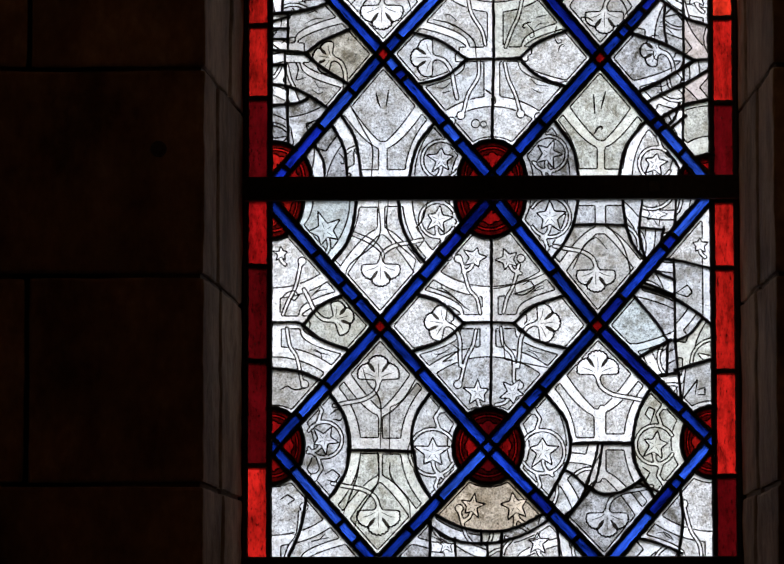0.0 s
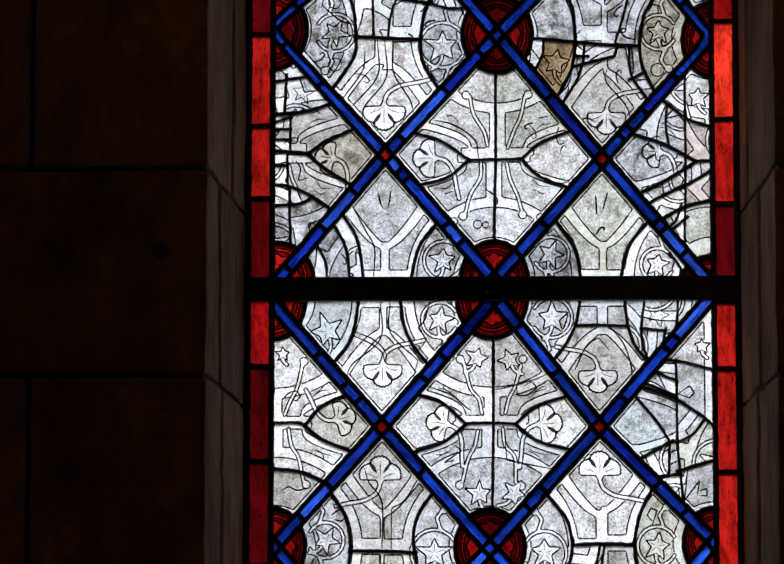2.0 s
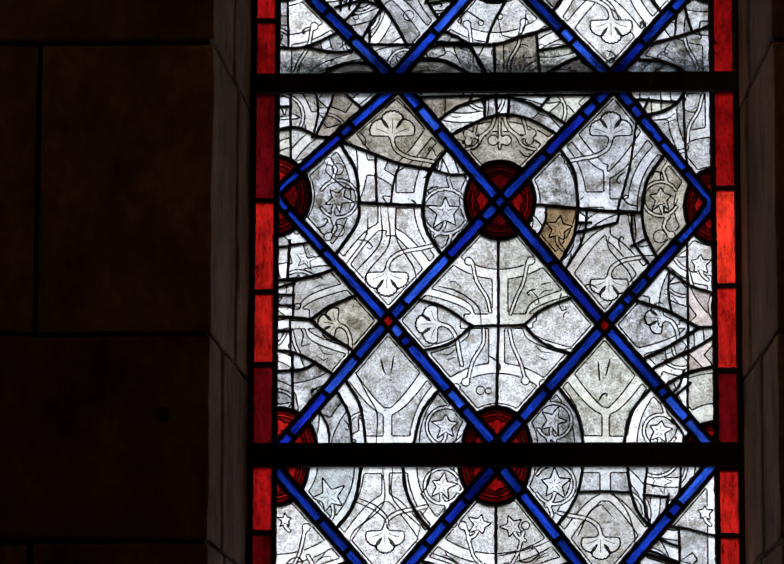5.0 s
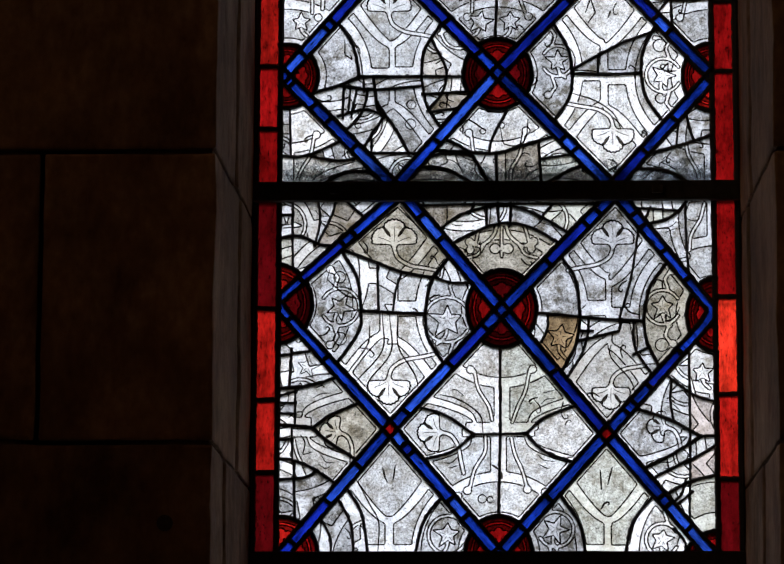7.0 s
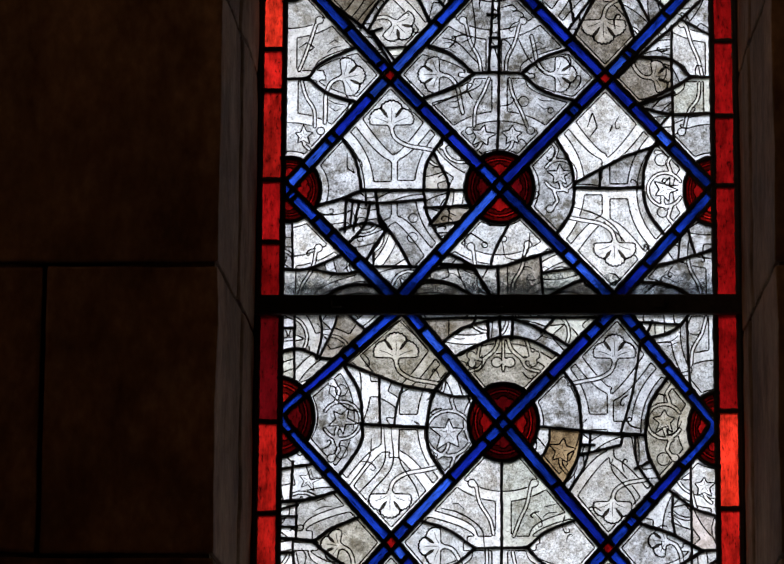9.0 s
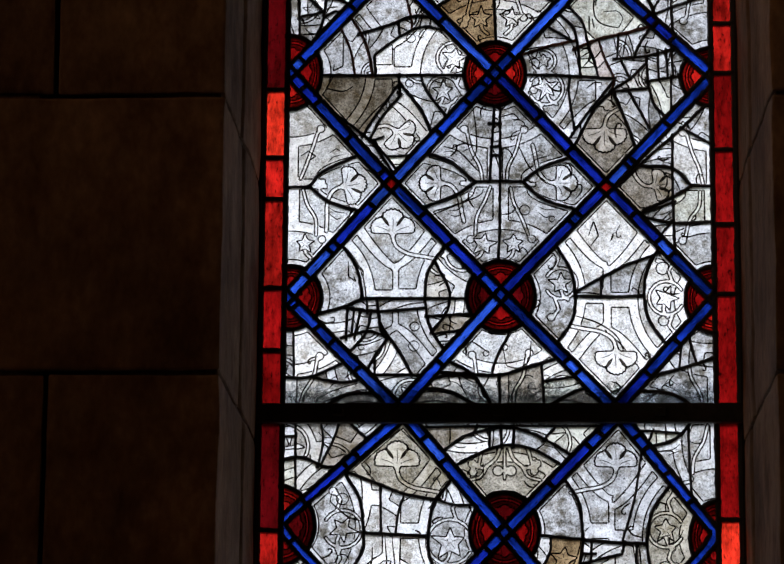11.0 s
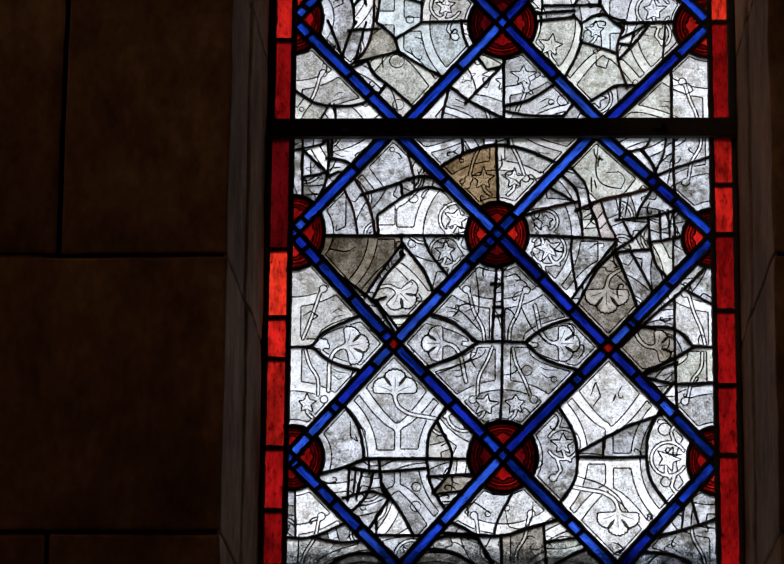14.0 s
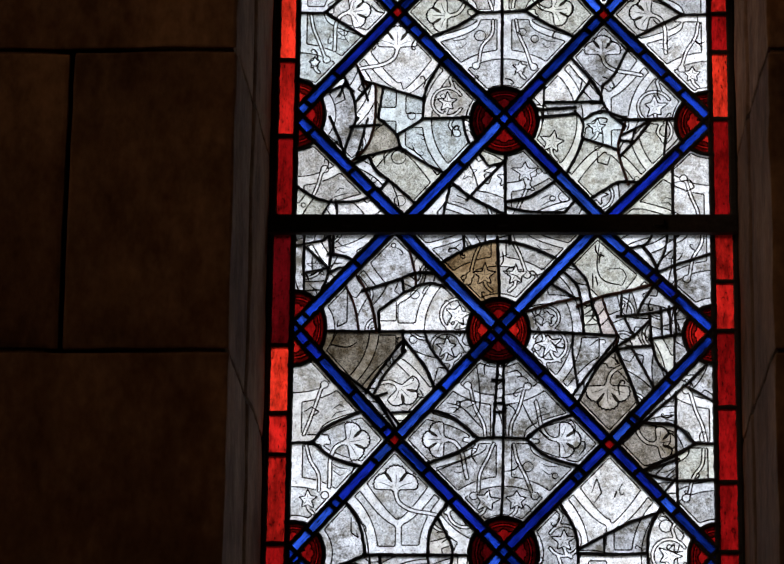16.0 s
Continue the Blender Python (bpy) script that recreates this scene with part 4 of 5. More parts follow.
p.lead(-37, 584, -46, 572)
p.lead(93, 584, 74, 563)
p.lead(223, 580, 300, 575)
p.lead(241, 550, 283, 559, 306, 574, 322, 595, w=7)
p.lead(317, 580, 318, 524, 322, 456)
p.lead(258, 579, 249, 559)
p.lead(112, 492, 133, 455, 140, 392, w=7)
p.lead(140, 392, 132, 346, 109, 302, w=7)
p.lead(140, 393, 193, 388, 245, 386, w=7)
p.lead(277, 475, 254, 439, 245, 386, w=7)
p.lead(245, 386, 252, 346, 278, 295, w=7)
p.lead(236, 528, 225, 460, 204, 388)
p.lead(143, 354, 172, 361, 204, 369, 209, 388, w=6)
p.lead(228, 385, 232, 337, 266, 285)
p.lead(229, 330, 254, 342)
p.lead(154, 368, 143, 333, 119, 293)
p.lead(138, 370, 159, 369)
p.lead(154, 388, 153, 370)
p.lead(63, 401, 102, 397, 139, 394, w=6)
p.lead(86, 397, 84, 370, 66, 338)
p.lead(320, 307, 320, 252, 320, 177, 318, 77)
p.lead(288, 290, 327, 261, 369, 248, w=6)
p.lead(290, 280, 288, 253, 293, 217)
p.lead(231, 238, 287, 219, 338, 191, w=7)
p.lead(338, 191, 295, 164, 253, 142, w=7)
p.lead(336, 191, 368, 193, w=6)
p.lead(314, 147, 368, 179, w=6)
p.lead(255, 120, 314, 150, w=6)
p.lead(271, 89, 316, 114, 367, 127, w=7)
p.lead(312, 118, 304, 93, 290, 80)
p.lead(302, 81, 322, 98)
p.lead(-342, 339, -345, 275, w=6)
p.lead(-366, 273, -311, 278, -259, 294, w=7)
p.lead(-360, 261, -335, 268)
p.lead(-335, 271, -335, 212)
p.lead(-360, 249, -335, 249)
p.lead(-360, 231, -335, 231)
p.lead(-366, 212, -335, 210, -305, 206, w=7)
p.lead(-305, 207, -277, 227, -232, 247, w=7)
p.lead(-305, 205, -275, 180, -226, 149, w=7)
p.lead(-340, 203, -339, 151)
p.lead(-365, 156, -333, 151, -301, 136, -253, 104, w=6)
p.lead(-365, 120, -318, 123, -298, 135, w=6)
p.lead(-336, 149, -336, 124, -334, 53, w=6)
p.lead(-360, 187, -340, 187)
p.lead(-359, 329, -328, 334)
p.lead(6, 345, 6, 270, 6, 196, w=6)
p.lead(6, 196, 4, 119, 3, 54, w=6)
p.lead(-137, 243, -86, 228, -38, 195, w=6)
p.lead(-38, 195, -77, 165, -135, 151, w=6)
p.lead(-38, 195, 6, 196, 49, 196)
p.lead(49, 196, 80, 223, 137, 246, w=6)
p.lead(49, 196, 80, 166, 136, 145, w=6)
p.lead(-249, 107, -223, 61, -213, -6, w=6)
p.lead(-266, 93, -242, 48, -236, -6, w=6)
p.lead(-84, 98, -120, 52, -135, -6, w=7)
p.lead(-285, 44, -275, 23, -274, -6)
p.lead(106, 92, 137, 44, 146, -6, w=7)
p.lead(254, 87, 224, 48, 211, -6, w=7)
p.lead(293, 37, 311, 12, 306, -6)
p.paint(-245, 513, -203, 552, -166, 582, -124, 541)
p.palmette(-171, 517, 33, 0)
p.paint(-279, 475, -283, 458, -253, 432, -228, 424)
p.roundel(-262, 462, 10)
p.paint(-190, 392, -190, 338, -227, 292, -231, 288)
p.paint(-178, 392, -176, 334, -211, 287, -215, 262)
p.paint(-211, 381, -215, 347, -244, 305, -248, 300)
p.paint(-165, 392, -163, 342, -136, 296, -129, 266)
p.palmette(-179, 287, 31, 180)
p.roundel(-261, 357, 11)
p.paint(-48, 444, -40, 423, -44, 389, -37, 363)
for side in (-1, 1):
    p.tendril((9 + side * 6, 556), (9 + side * 14, 532), (9 + side * 34, 514), (9 + side * 50, 518), half=3.0)
    p.knob(9 + side * 54, 522, 7.5)
    p.tendril((9 + side * 30, 516), (9 + side * 40, 500), (9 + side * 60, 494), half=2.6)
    p.knob(9 + side * 11, 510, 9.0)
p.tendril((9, 556), (9, 530), (9, 496), half=2.4)
p.palmette(195, 516, 31, 0)
p.paint(261, 443, 267, 456, 277, 454, 277, 439)
p.paint(264, 396, 285, 401, 281, 384, 297, 392, 306, 409)
p.roundel(275, 345, 11)
p.paint(191, 346, 190, 325, 222, 286, 230, 261)
p.palmette(190, 274, 28, 180)
p.palmette(279, 206, 23, -85)
p.paint(-326, 195, -318, 182, -322, 161, -305, 166)
p.paint(-94, 262, -61, 253, -28, 228, -23, 203)
p.palmette(-94, 198, 28, -90)
p.paint(-230, 115, -210, 78, -195, 48, -196, 3)
p.paint(-189, 140, -185, 123, -181, 115, w=3.0)
p.paint(-168, 144, -170, 128, -172, 118, w=3.0)
p.paint(171, 135, 173, 102, w=3.0)
p.paint(191, 140, 183, 110, w=3.0)
p.tint(-379, 493, "red_deep")
p.tint(-378, 339, "red_full")
p.tint(-381, 195, "red_full")
p.tint(-383, 61, "red_deep")
p.tint(382, 507, "red_mid")
p.tint(384, 345, "red_bright")
p.tint(384, 194, "red_full")
p.tint(385, 60, "red_deep")
p.tint(9, 448, "red_deep")
p.tint(-40, 406, "red_mid")
p.tint(56, 406, "red_mid")
p.tint(8, 355, "red_deep")
p.tint(1, 32, "red_mid")
p.tint(-328, 398, "red_deep")
p.tint(15, 517, "dusty")
p.tint(102, 363, "tan")
p.tint(281, 405, "dusty")
p.tint(-260, 195, "dusty")
p.palmette(-262, 198, 24, -80)
p.tint(-145, 509, "dusty")
p.tint(-321, 557, "grey")
p.tint(-246, 561, "dull")
p.tint(-329, 505, "grey")
p.tint(175, 135, "greenish")
p.tint(335, 69, "greenish")
p.tint(97, 194, "white")
p.tint(-36, 236, "white")
p.tint(55, 127, "white")
p.tint(-270, 407, "clear_dirty")
p.tint(189, 303, "grey")
p.tint(116, 577, "greenish")
p.tint(-94, 569, "dull")
p.tint(-311, 356, "greenish")
p.tint(344, 160, "rose")
p.tint(345, 219, "rose")
p.tint(292, 307, "blue_deep")
p.star(-261, 411, 25, 30)
p.star(-82, 389, 30, 0)
p.star(106, 359, 25, 10)
p.star(-315, 309, 20, 10)
p.star(277, 409, 23, 0)
p.star(342, 299, 20, 0)
p.star(97, 36, 23, 20)
p.star(-81, 27, 25, 0)
p.star(272, 19, 21, 10)
p.roundel(-24, 87, 7)
p.roundel(-11, 86, 5)
p.finish()

p = Panel("tall much-repaired grisaille panel with many mending leads", 1.4315, 762, dirt=0.8, ring=126, marks=110)
p.band(-188, 778, -7, 586, 183, 380, 364, 183, cuts=(683, 505, 447, 331, 285, 260,))
p.band(164, 774, -7, 586, -184, 387, -359, 187, cuts=(618, 566, 533, 478, 349, 281, 268, 224,))
p.band(-188, 778, -361, 588, cuts=(706, 611,))
p.band(-361, 587, -184, 387, 3, 190, 195, -10, cuts=(560, 533, 470, 407, 331, 281, 224, 75, 55,))
p.band(164, 774, 367, 581, cuts=(728, 687, 673, 646,))
p.band(367, 579, 183, 380, 3, 190, -170, -10, cuts=(493, 429, 419, 331, 317, 71,))
p.band(-359, 185, -170, -10, cuts=(171, 133, 107, 61,))
p.band(364, 180, 195, -10, cuts=(108, 52,))
p.boss(-7, 584, 53, 58)
p.boss(-357, 588, 51, 67)
p.boss(367, 577, 55, 53)
p.boss(3, 187, 58, 62)
p.boss(-354, 185, 53, 56)
p.boss(363, 180, 48, 59)
p.border_cuts(-1, 557, 434, 360, 202, 93)
p.border_cuts(1, 674, 584, 446, 313, 190)
p.lead(-364, 739, -310, 751, -304, 761)
p.lead(-346, 761, -345, 654)
p.lead(-304, 761, -300, 723, -305, 681, -316, 654, w=6)
p.lead(-295, 760, -295, 723, w=6)
p.lead(-303, 724, -270, 718, -246, 699, w=7)
p.lead(-300, 690, -283, 700, -261, 690)
p.lead(-312, 583, -217, 582, -113, 582, -53, 582, w=6)
p.lead(-254, 686, -238, 658, -224, 621, -218, 582, w=6, rusty=True)
p.lead(-242, 657, -183, 676, -147, 690, -101, 685, w=7)
p.lead(-174, 678, -171, 653, -215, 619, -212, 582, w=6)
p.lead(-171, 653, -131, 670, -83, 660, w=6)
p.lead(-270, 661, -256, 628, -248, 582, rusty=True)
p.lead(-161, 727, -152, 690, -150, 666, rusty=True)
p.lead(-172, 582, -171, 551, w=6)
p.lead(-168, 546, -200, 508, -222, 466, w=6)
p.lead(-163, 558, -133, 517, -114, 473, w=7)
p.lead(-273, 506, -220, 463, -191, 421, w=6)
p.lead(-220, 463, -200, 470)
p.lead(-214, 463, -181, 420)
p.lead(-172, 436, -145, 437)
p.lead(-135, 582, -123, 551, -87, 503)
p.lead(-112, 705, -62, 734, -11, 748, 43, 739, 107, 709, w=7)
p.lead(-9, 754, -7, 690, -5, 639, w=7)
p.lead(-70, 767, -66, 734)
p.lead(-31, 767, -30, 745)
p.lead(13, 767, 12, 745)
p.lead(220, 735, 251, 744, 261, 766)
p.lead(247, 735, 262, 711, 269, 689, w=7)
p.lead(287, 766, 282, 733, 269, 703)
p.lead(300, 766, 298, 705, 301, 636, w=6)
p.lead(269, 691, 302, 705, 367, 727, w=6)
p.lead(130, 628, 172, 646, 215, 656, 264, 669, w=7, rusty=True)
p.lead(108, 689, 129, 666, 137, 625, 140, 578, w=6)
p.lead(42, 619, 86, 633, 129, 643, w=6, rusty=True)
p.lead(49, 582, 103, 580, 141, 578, 199, 574, w=6)
p.lead(172, 645, 184, 607, 197, 578, 195, 554, rusty=True)
p.lead(195, 554, 225, 574, 249, 597, w=6)
p.lead(199, 610, 258, 616, 308, 630)
p.lead(254, 614, 256, 568, w=6)
p.lead(273, 623, 275, 573)
p.lead(254, 569, 316, 579, w=6)
p.lead(297, 626, 300, 577)
p.lead(197, 551, 257, 557, w=6)
p.lead(263, 669, 243, 638, 232, 612, w=6)
p.lead(206, 652, 204, 612)
p.lead(195, 552, 162, 516, 128, 451, w=6)
p.lead(195, 552, 214, 507, 227, 471, 235, 444, w=7)
p.lead(256, 568, 267, 527, 291, 500, w=6)
p.lead(296, 577, 295, 507)
p.lead(123, 578, 120, 552, 125, 512)
p.lead(201, 380, 256, 433, 308, 480, 346, 518, w=6)
p.lead(297, 471, 296, 408, 297, 346, 298, 284, w=6)
p.lead(249, 417, 298, 412, 328, 381, w=7)
p.lead(328, 381, 298, 362, 243, 335, w=7)
p.lead(328, 381, 364, 381, w=6)
p.lead(251, 335, 299, 353)
p.lead(251, 325, 297, 315, 363, 317, w=7)
p.lead(295, 319, 278, 298)
p.lead(-367, 381, -343, 381, -324, 382, w=6)
p.lead(-324, 382, -301, 409, -234, 441, w=7)
p.lead(-324, 382, -291, 355, -233, 336, w=7)
p.lead(2, 530, 2, 391, w=6)
p.lead(-8, 528, -11, 471, -16, 391, w=6)
p.lead(-13, 453, 2, 453)
p.lead(-13, 437, 2, 437)
p.lead(-16, 494, 2, 494)
p.lead(-131, 442, -86, 427, -42, 390, w=7)
p.lead(-42, 388, -78, 364, -132, 343, w=7)
p.lead(-42, 390, 2, 391, 42, 389, w=6)
p.lead(42, 390, 76, 416, 129, 435, w=7)
p.lead(42, 388, 76, 358, 134, 339, w=7)
p.lead(2, 391, 1, 310, -1, 247, w=6)
p.lead(-273, 286, -243, 240, -231, 184, w=7)
p.lead(-93, 275, -121, 229, -126, 183, w=7)
p.lead(-233, 184, -187, 183, -126, 183, w=7)
p.lead(-311, 155, -263, 169, -231, 182, w=7)
p.lead(-263, 168, -217, 161, -178, 162, -125, 167, w=6)
p.lead(-257, 167, -259, 113, w=6)
p.lead(-224, 180, -223, 159)
p.lead(-207, 180, -200, 129, -190, 112, w=7)
p.lead(-216, 161, -224, 126, -237, 107, -256, 87, w=6)
p.lead(-266, 115, -224, 126, -197, 119, w=6)
p.lead(-190, 112, -210, 82, -226, 54, w=7)
p.lead(-187, 117, -164, 82, -147, 49, w=7)
p.lead(-221, 50, -135, 50, w=6)
p.lead(-210, 82, -210, 50)
p.lead(-246, 161, -249, 126)
p.lead(-236, 159, -244, 115)
p.lead(-126, 182, -117, 134, -88, 86, w=6)
p.lead(-126, 183, -85, 183, -51, 183, w=6)
p.lead(-123, 152, -51, 156, w=6)
p.lead(-99, 229, -84, 196, -89, 159, -114, 124, w=6)
p.lead(-89, 124, -56, 129)
p.lead(98, 275, 123, 229, 130, 185, w=7)
p.lead(130, 185, 123, 143, 90, 93, w=7)
p.lead(129, 187, 185, 185, 245, 187, w=7)
p.lead(273, 275, 250, 229, 245, 187, w=7)
p.lead(245, 187, 254, 143, 291, 91, w=7)
p.lead(145, 203, 186, 226, 220, 243, 271, 261, w=6)
p.lead(173, 219, 173, 187)
p.lead(-64, 52, -1, 49, 41, 61, 94, 77, w=7)
p.lead(-85, 74, -43, 48, -9, -9, w=7)
p.lead(0, 49, 1, -9, w=7)
p.lead(20, 126, -6, 75, -12, 49, w=6)
p.lead(72, 68, 76, -9, w=6)
p.lead(75, 39, 126, 46)
p.lead(-365, 46, -321, 46, -254, 75, w=6)
p.lead(-319, 46, -262, 37, -215, 46, w=6)
p.lead(-348, 124, -346, 46)
p.lead(-300, -9, -253, 17, -198, 17, w=7)
p.lead(321, 113, 331, 74, 334, 69, w=6)
p.lead(267, 49, 334, 69, 368, 82, w=7)
p.lead(243, 22, 293, 15, 331, -8, w=7)
p.lead(-137, 26, -85, 22, -29, -9, w=7)
p.lead(-127, 39, -85, 49, -51, 46, w=6)
p.lead(75, -9, 125, 20, 161, 30, w=7)
p.lead(307, 98, 304, 67)
p.paint(-269, 654, -269, 599, -286, 590, -284, 603)
p.roundel(-190, 740, 4)
p.roundel(-152, 649, 8)
p.paint(-290, 571, -298, 558, -268, 553, -251, 562)
p.palmette(-177, 481, 28, 135)
p.roundel(-154, 567, 7)
p.paint(168, 744, 164, 698, 176, 675, 207, 666, 215, 684, 207, 698, 181, 696)
p.paint(146, 616, 159, 625, 154, 607, 167, 598)
p.palmette(181, 485, 33, 180)
p.palmette(264, 381, 25, 80)
p.paint(-340, 436, -327, 445, -314, 436, -327, 427)
p.palmette(-266, 382, 30, 80)
p.paint(-44, 517, -39, 480, -39, 444, -48, 426)
p.paint(-95, 453, -69, 444, -44, 418, -31, 404)
p.paint(-82, 449, -61, 458, -44, 453, -61, 444)
p.paint(34, 453, 51, 417, 68, 399, 80, 390)
p.paint(8, 507, 25, 512, 34, 503, 25, 498)
p.palmette(-99, 387, 28, -90)
p.palmette(97, 387, 28, 90)
p.paint(-120, 328, -78, 346, -35, 364, -26, 377)
p.roundel(44, 339, 9)
p.roundel(90, 323, 5)
p.palmette(-181, 297, 33, 0)
p.paint(-256, 249, -256, 222, -243, 213, -247, 222)
p.paint(-111, 222, -94, 227, -90, 213, -102, 205)
p.roundel(-233, 98, 5)
p.roundel(-143, 134, 8)
p.roundel(-144, 100, 9)
p.paint(190, 284, 195, 297, w=3.0)
p.paint(152, 293, 161, 319, 169, 293, 156, 275)
p.roundel(277, 235, 11)
p.roundel(278, 143, 9)
p.paint(130, 152, 168, 139, 198, 117, 210, 91)
p.palmette(197, 91, 31, 180)
p.paint(-68, 91, -47, 108, -34, 100, -17, 87)
p.roundel(-22, 87, 5)
p.roundel(10, 97, 5)
p.paint(8, 89, 12, 65, 33, 61, 50, 74, 54, 108)
p.tint(-382, 645, "red_deep")
p.tint(-384, 495, "red_bright")
p.tint(-385, 396, "red_full")
p.tint(-384, 284, "red_full")
p.tint(-383, 143, "red_mid")
p.tint(-384, 47, "red_mid")
p.tint(380, 716, "red_full")
p.tint(383, 629, "red_full")
p.tint(381, 516, "red_mid")
p.tint(383, 381, "red_mid")
p.tint(385, 248, "red_mid")
p.tint(387, 100, "red_mid")
p.tint(-259, 544, "brown")
p.tint(-36, 671, "tan")
p.tint(21, 671, "grey")
p.tint(164, 689, "greenish")
p.tint(184, 480, "dull")
p.tint(264, 381, "dull")
p.tint(239, 435, "grey")
p.tint(327, 337, "greenish")
p.tint(283, 204, "white")
p.tint(88, 196, "clear_dirty")
p.tint(176, 607, "rose")
p.tint(297, 284, "white")
p.tint(324, 444, "white")
p.tint(-139, 617, "white")
p.tint(33, 91, "white")
p.tint(-138, 472, "grey")
p.tint(-241, 445, "pale_blue")
p.tint(-7, 621, "red_mid")
p.tint(-31, 584, "red_full")
p.tint(25, 589, "red_full")
p.tint(-7, 544, "red_deep")
p.tint(3, 222, "red_mid")
p.tint(-35, 187, "red_deep")
p.tint(42, 187, "red_deep")
p.tint(3, 152, "red_mid")
p.tint(-338, 581, "red_mid")
p.tint(-320, 13, "grey")
# dull tints along the foot put the shade above the bar into the glass colour
p.tint(-253, 4, "dull")
p.tint(-85, 34, "grey")
p.tint(50, 39, "dull")
p.tint(100, 30, "greenish")
p.tint(-118, 4, "dull")
p.tint(125, 13, "dull")
p.tint(-289, 205, "clear_dirty")
p.tint(-102, 213, "grey")
p.tint(-73, 143, "dull")
p.tint(25, 100, "white")
p.tint(-287, 69, "white")
p.tint(210, 108, "white")
p.tint(178, 284, "white")
p.tint(-300, 364, "clear")
p.tint(-310, 454, "grey")
p.star(-322, 700, 18, 0)
p.star(-77, 612, 23, 10)
p.star(-96, 553, 21, 0)
p.star(-31, 685, 21, 0)
p.star(23, 685, 21, 0)
p.star(81, 557, 23, -10)
p.star(77, 607, 16, 0)
p.star(-26, 279, 23, 10)
p.star(25, 279, 21, 0)
p.star(105, 209, 21, 0)
p.star(283, 183, 23, 20)
p.star(-331, 280, 18, 0)
p.lead(-178, 558, -210, 512, -234, 472)
p.lead(-344, 738, -305, 700)
p.lead(-338, 691, -303, 698)
p.lead(86, 669, 122, 646)
p.lead(127, 700, 146, 675, 153, 641)
p.lead(176, 543, 147, 505, 117, 462)
p.lead(224, 550, 248, 505, 263, 471)
p.lead(312, 485, 340, 469)
p.lead(215, 598, 226, 574)
p.lead(288, 626, 290, 577)
p.lead(155, 632, 163, 611, 171, 578)
p.paint(219, 645, 214, 619, w=3.0)
p.paint(246, 643, 235, 619, w=3.0)
p.paint(165, 666, 161, 684, w=3.0)
p.paint(156, 660, 156, 689, w=3.0)
p.paint(137, 621, 153, 632, 159, 611, 147, 598)
p.paint(60, 598, 51, 607, 64, 614, 67, 627)
p.finish()
p.grime(34)

p = Panel("upper grisaille panel with blue trellis and bright red border", 2.2284, 595, dirt=0.12, ring=126, edge=401.5, marks=45)
p.band(-380, 601, -188, 385, 2, 181, 180, -16, cuts=(359, 339, 296, 78,))
p.band(3, 600, -188, 385, -365, 188, cuts=(265, 210,))
p.band(-6, 600, 178, 379, 365, 178, cuts=(306, 263, 232,))
p.band(375, 598, 178, 379, 2, 181, -172, -16, cuts=(348, 257, 96,))
p.band(-365, 186, -172, -16, cuts=(158, 82, 45,))
p.band(365, 175, 175, -16, cuts=(119,))
p.boss(2, 177, 59, 62)
p.boss(-362, 189, 47, 65)
p.boss(364, 172, 61, 59)
p.boss(-3, 583, 59, 63)
p.border_cuts(-1, 488, 293, 148)
p.border_cuts(1, 495, 381, 307, 180)
p.lead(-367, 385, -327, 383, -316, 385, w=6)
p.lead(-316, 385, -282, 361, -241, 334, w=7)
p.lead(-316, 385, -283, 417, -243, 438, w=7)
p.lead(-4, 521, -2, 384, w=7)
p.lead(-2, 384, -2, 235, w=7)
p.lead(-44, 384, -77, 360, -128, 337, w=7)
p.lead(-44, 384, -2, 385, 39, 387, w=6)
p.lead(-44, 384, -77, 411, -129, 438, w=7)
p.lead(39, 387, 74, 364, 127, 337, w=7)
p.lead(39, 387, 74, 414, 128, 439, w=7)
p.lead(230, 333, 287, 364, 316, 379, w=7)
p.lead(316, 379, 365, 379, w=6)
p.lead(316, 379, 279, 406, 233, 428, w=7)
p.lead(-284, 268, -263, 217, -259, 179, w=6)
p.lead(-259, 281, -243, 249, rusty=True)
p.lead(-240, 251, -182, 232, -140, 218, w=6)
p.lead(-260, 213, -237, 243, w=6)
p.lead(-311, 231, -280, 245, -265, 234, w=6)
p.lead(-225, 243, -226, 174, -238, 131, -258, 107, w=6, rusty=True)
p.lead(-257, 181, -265, 164, -278, 122, w=6)
p.lead(-268, 166, -219, 169, w=6)
p.lead(-212, 238, -220, 182, -188, 152, -181, 126, w=6)
p.lead(-140, 218, -141, 180, -180, 154, w=6)
p.lead(-114, 283, -134, 243, -140, 218, w=7)
p.lead(-141, 181, -93, 182, -54, 183, w=6)
p.lead(-71, 183, -65, 150, -54, 127, w=6)
p.lead(-181, 126, -137, 97, -103, 79, w=6)
p.lead(-238, 111, -181, 126, w=6)
p.lead(-268, 92, -236, 111, -223, 82, -205, 69, w=6)
p.lead(-212, 75, -180, 47, -152, 20, w=6)
p.lead(-202, 65, -217, 42, w=7)
p.lead(-318, 158, -290, 122, w=6)
p.lead(-305, 183, -287, 139, -278, 112, w=6)
p.lead(4, 119, 4, 65, 5, -9, w=7)
p.lead(-42, 116, -17, 79, 5, 105, w=6)
p.lead(-17, 79, -62, 30, w=6)
p.lead(-94, 64, -57, 34, -8, 6, w=7)
p.lead(5, 24, 47, 34, 98, 67, w=7)
p.lead(-94, 47, -106, -9, w=6)
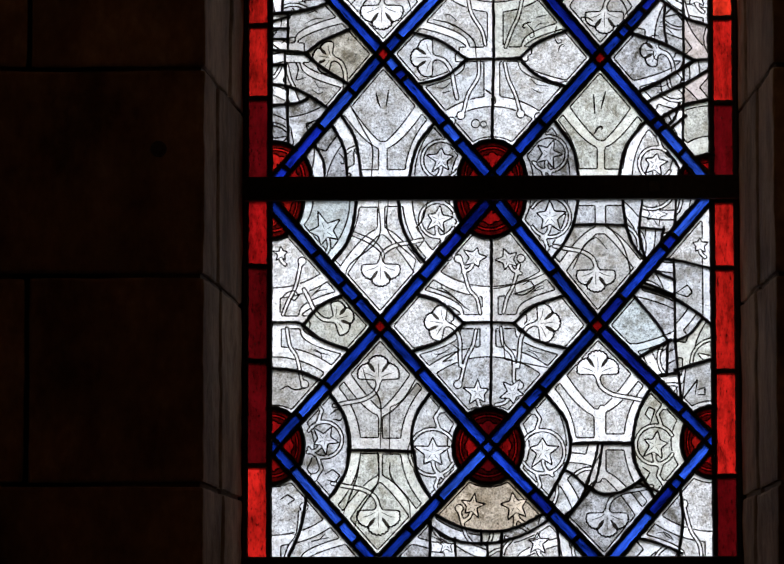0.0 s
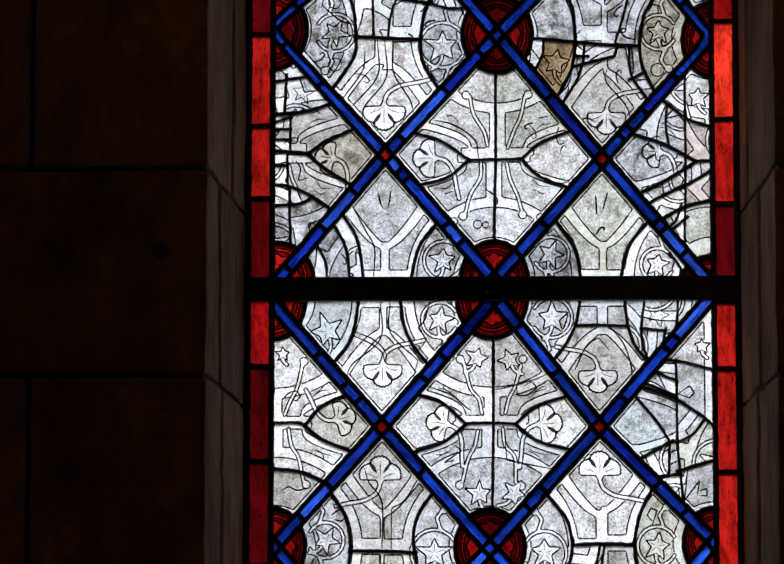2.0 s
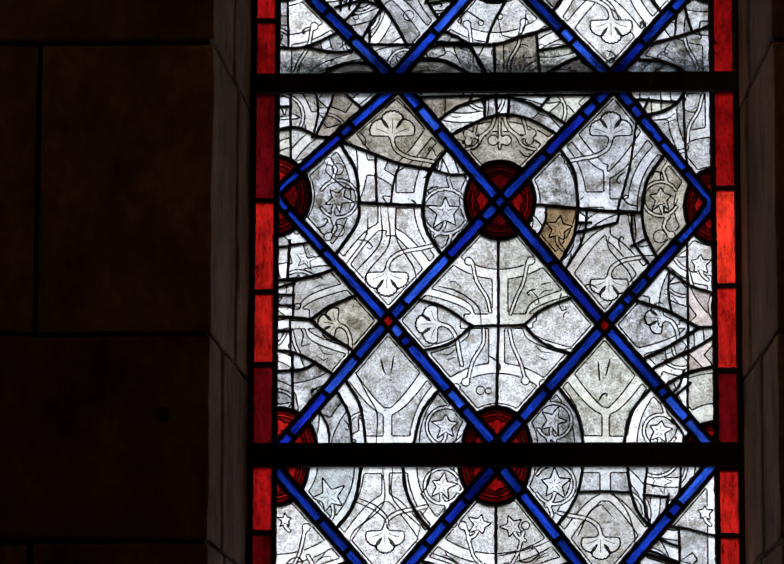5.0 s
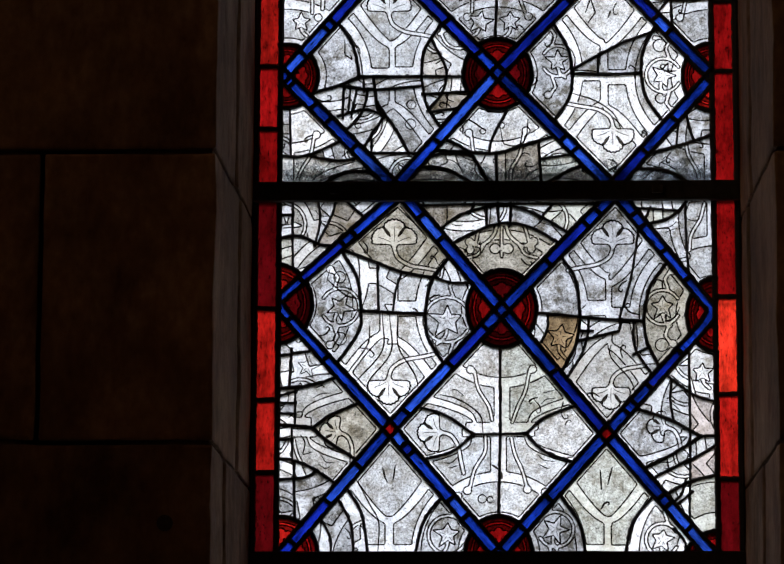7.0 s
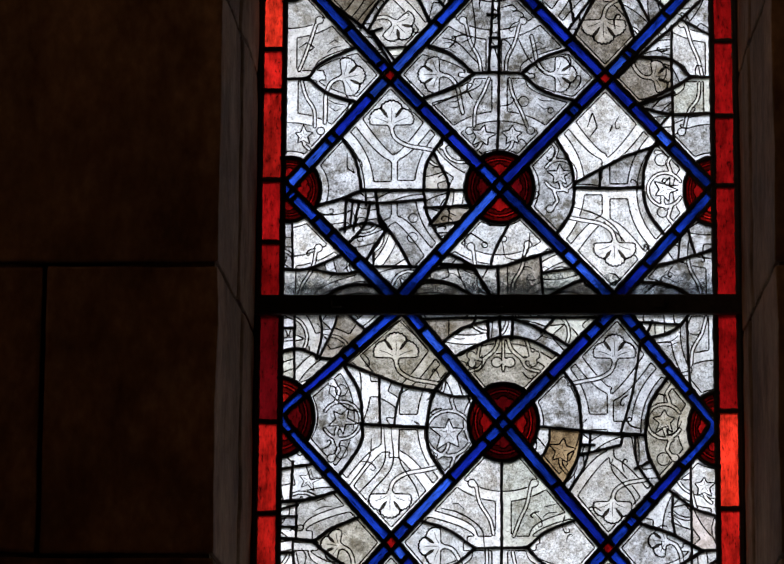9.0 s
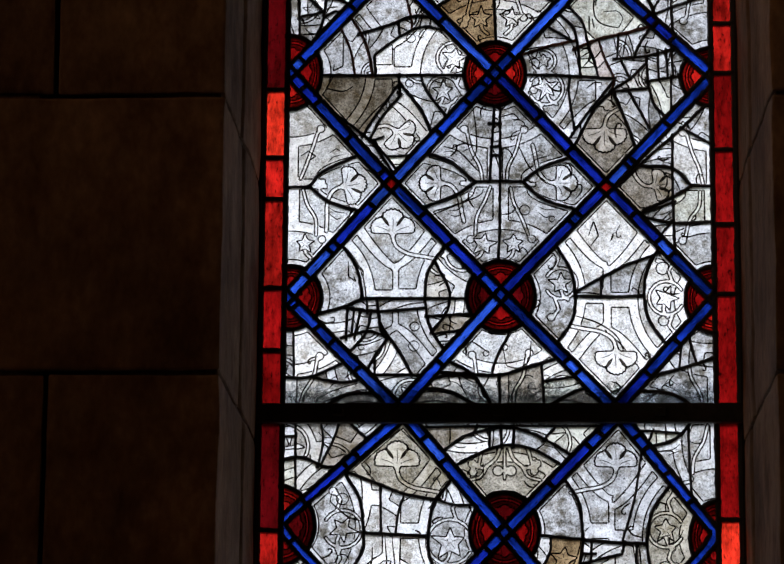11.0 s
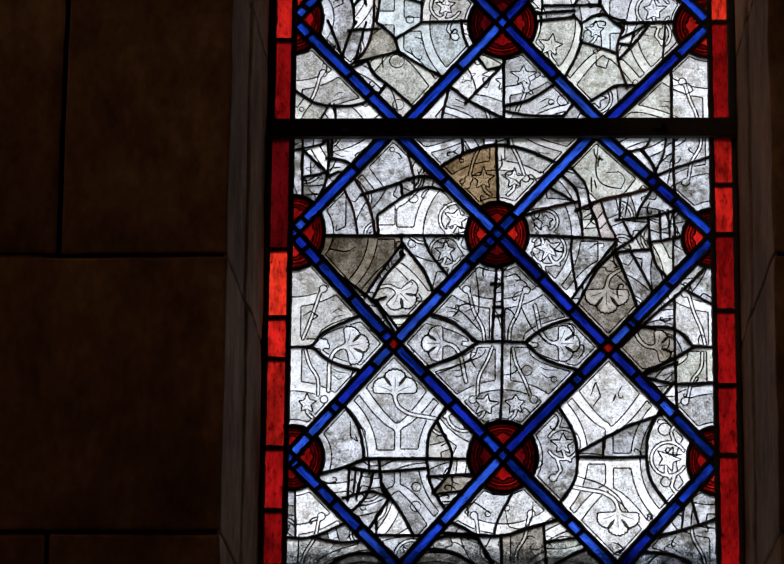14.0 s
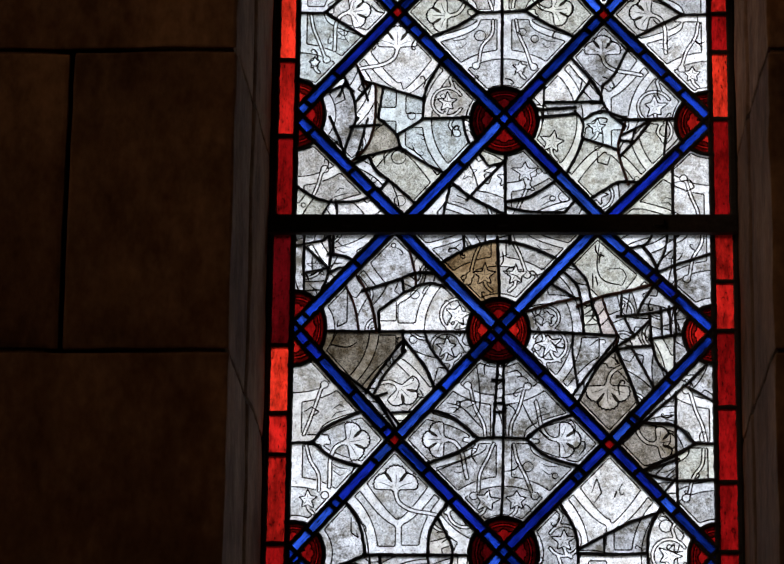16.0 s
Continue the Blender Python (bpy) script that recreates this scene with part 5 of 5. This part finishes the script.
p.lead(6, 14, 47, 6, 108, 4, 126, 28, w=6)
p.lead(125, 291, 157, 251, 173, 224, w=7)
p.lead(217, 306, 196, 264, 175, 243, w=6)
p.lead(176, 245, 171, 211)
p.lead(109, 212, 173, 213, w=6)
p.lead(173, 216, 190, 188, 214, 167, w=6)
p.lead(55, 182, 128, 190, w=7)
p.lead(60, 197, 127, 202, w=6)
p.lead(213, 178, 299, 180, w=7)
p.lead(128, 193, 141, 174, 138, 144, 203, 122, w=6)
p.lead(140, 178, 171, 195, 197, 188, w=6)
p.lead(213, 169, 202, 122, 219, 58, w=6, rusty=True)
p.lead(140, 144, 128, 110, 110, 75, w=6)
p.lead(152, 30, 200, 60, 222, 62, w=6)
p.lead(205, 110, 233, 140, 251, 164, w=6)
p.lead(288, 178, 284, 131)
p.lead(72, 224, 70, 178)
p.lead(214, 139, 225, 137)
p.lead(297, 95, 296, -9, w=7)
p.lead(-363, 54, -320, 28, -267, 24, -228, 35, w=6)
p.lead(-301, 26, -321, -9)
p.lead(-292, 25, -288, -9)
p.roundel(-334, 289, 8)
p.palmette(-273, 385, 28, 80)
p.palmette(-188, 317, 31, 0)
p.paint(-297, 217, -284, 236, -279, 217, -297, 207)
p.roundel(-161, 186, 7)
p.paint(-207, 94, -209, 112, -199, 122, -181, 120)
p.roundel(-183, 108, 13)
p.roundel(-226, 65, 5)
p.roundel(-180, 26, 10)
p.roundel(-349, 18, 4)
p.roundel(-41, 339, 10)
p.roundel(34, 346, 7)
p.roundel(56, 333, 7)
p.palmette(-99, 378, 28, -90)
p.palmette(87, 389, 28, 85)
p.palmette(261, 379, 28, -80)
p.palmette(176, 302, 28, 0)
p.paint(127, 264, 140, 254, 136, 235, 149, 226)
p.roundel(165, 124, 4)
p.paint(166, 117, 166, 98, 183, 93, 189, 112)
p.paint(305, 61, 327, 65, 335, 51, 318, 42)
p.roundel(87, 30, 5)
p.roundel(107, 33, 10)
p.tint(-384, 351, "red_bright")
p.tint(-386, 226, "red_full")
p.tint(-384, 75, "red_mid")
p.tint(375, 340, "red_mid")
p.tint(378, 245, "red_bright")
p.tint(380, 93, "red_mid")
p.tint(376, 408, "red_full")
p.tint(379, 544, "red_bright")
p.tint(-384, 546, "red_mid")
p.tint(-182, 202, "pale_blue")
p.tint(-128, 131, "pale_blue")
p.tint(170, 169, "pale_blue")
p.tint(109, 321, "clear")
p.tint(-252, 141, "clear_dirty")
p.tint(-203, 145, "dusty")
p.tint(-154, 84, "greenish")
p.tint(258, 122, "greenish")
p.tint(170, 103, "greenish")
p.tint(96, 131, "greenish")
p.tint(336, 75, "white")
p.tint(-201, 322, "white")
p.tint(-291, 390, "white")
p.tint(-317, 332, "pale_blue")
p.tint(-27, 183, "red_deep")
p.tint(34, 183, "red_mid")
p.tint(2, 216, "red_deep")
p.tint(-18, 136, "red_mid")
p.tint(30, 136, "red_mid")
p.tint(-131, 389, "greenish")
p.tint(92, 379, "greenish")
p.star(-334, 287, 13, 0)
p.star(-98, 212, 21, 0)
p.star(267, 202, 23, 0)
p.star(87, 136, 23, 10)
p.star(166, 164, 18, 0)
p.star(39, 79, 23, 0)
p.star(334, 264, 18, 0)
p.star(-60, 79, 15, 0)
p.star(30, 278, 15, 0)
p.lead(-249, 250, -239, 217)
p.lead(-280, 250, -288, 226)
p.lead(-239, 179, -251, 131)
p.lead(-309, 122, -294, 136)
p.lead(219, 155, 236, 164)
p.lead(232, 157, 225, 136)
p.lead(136, 226, 127, 212)
p.finish()
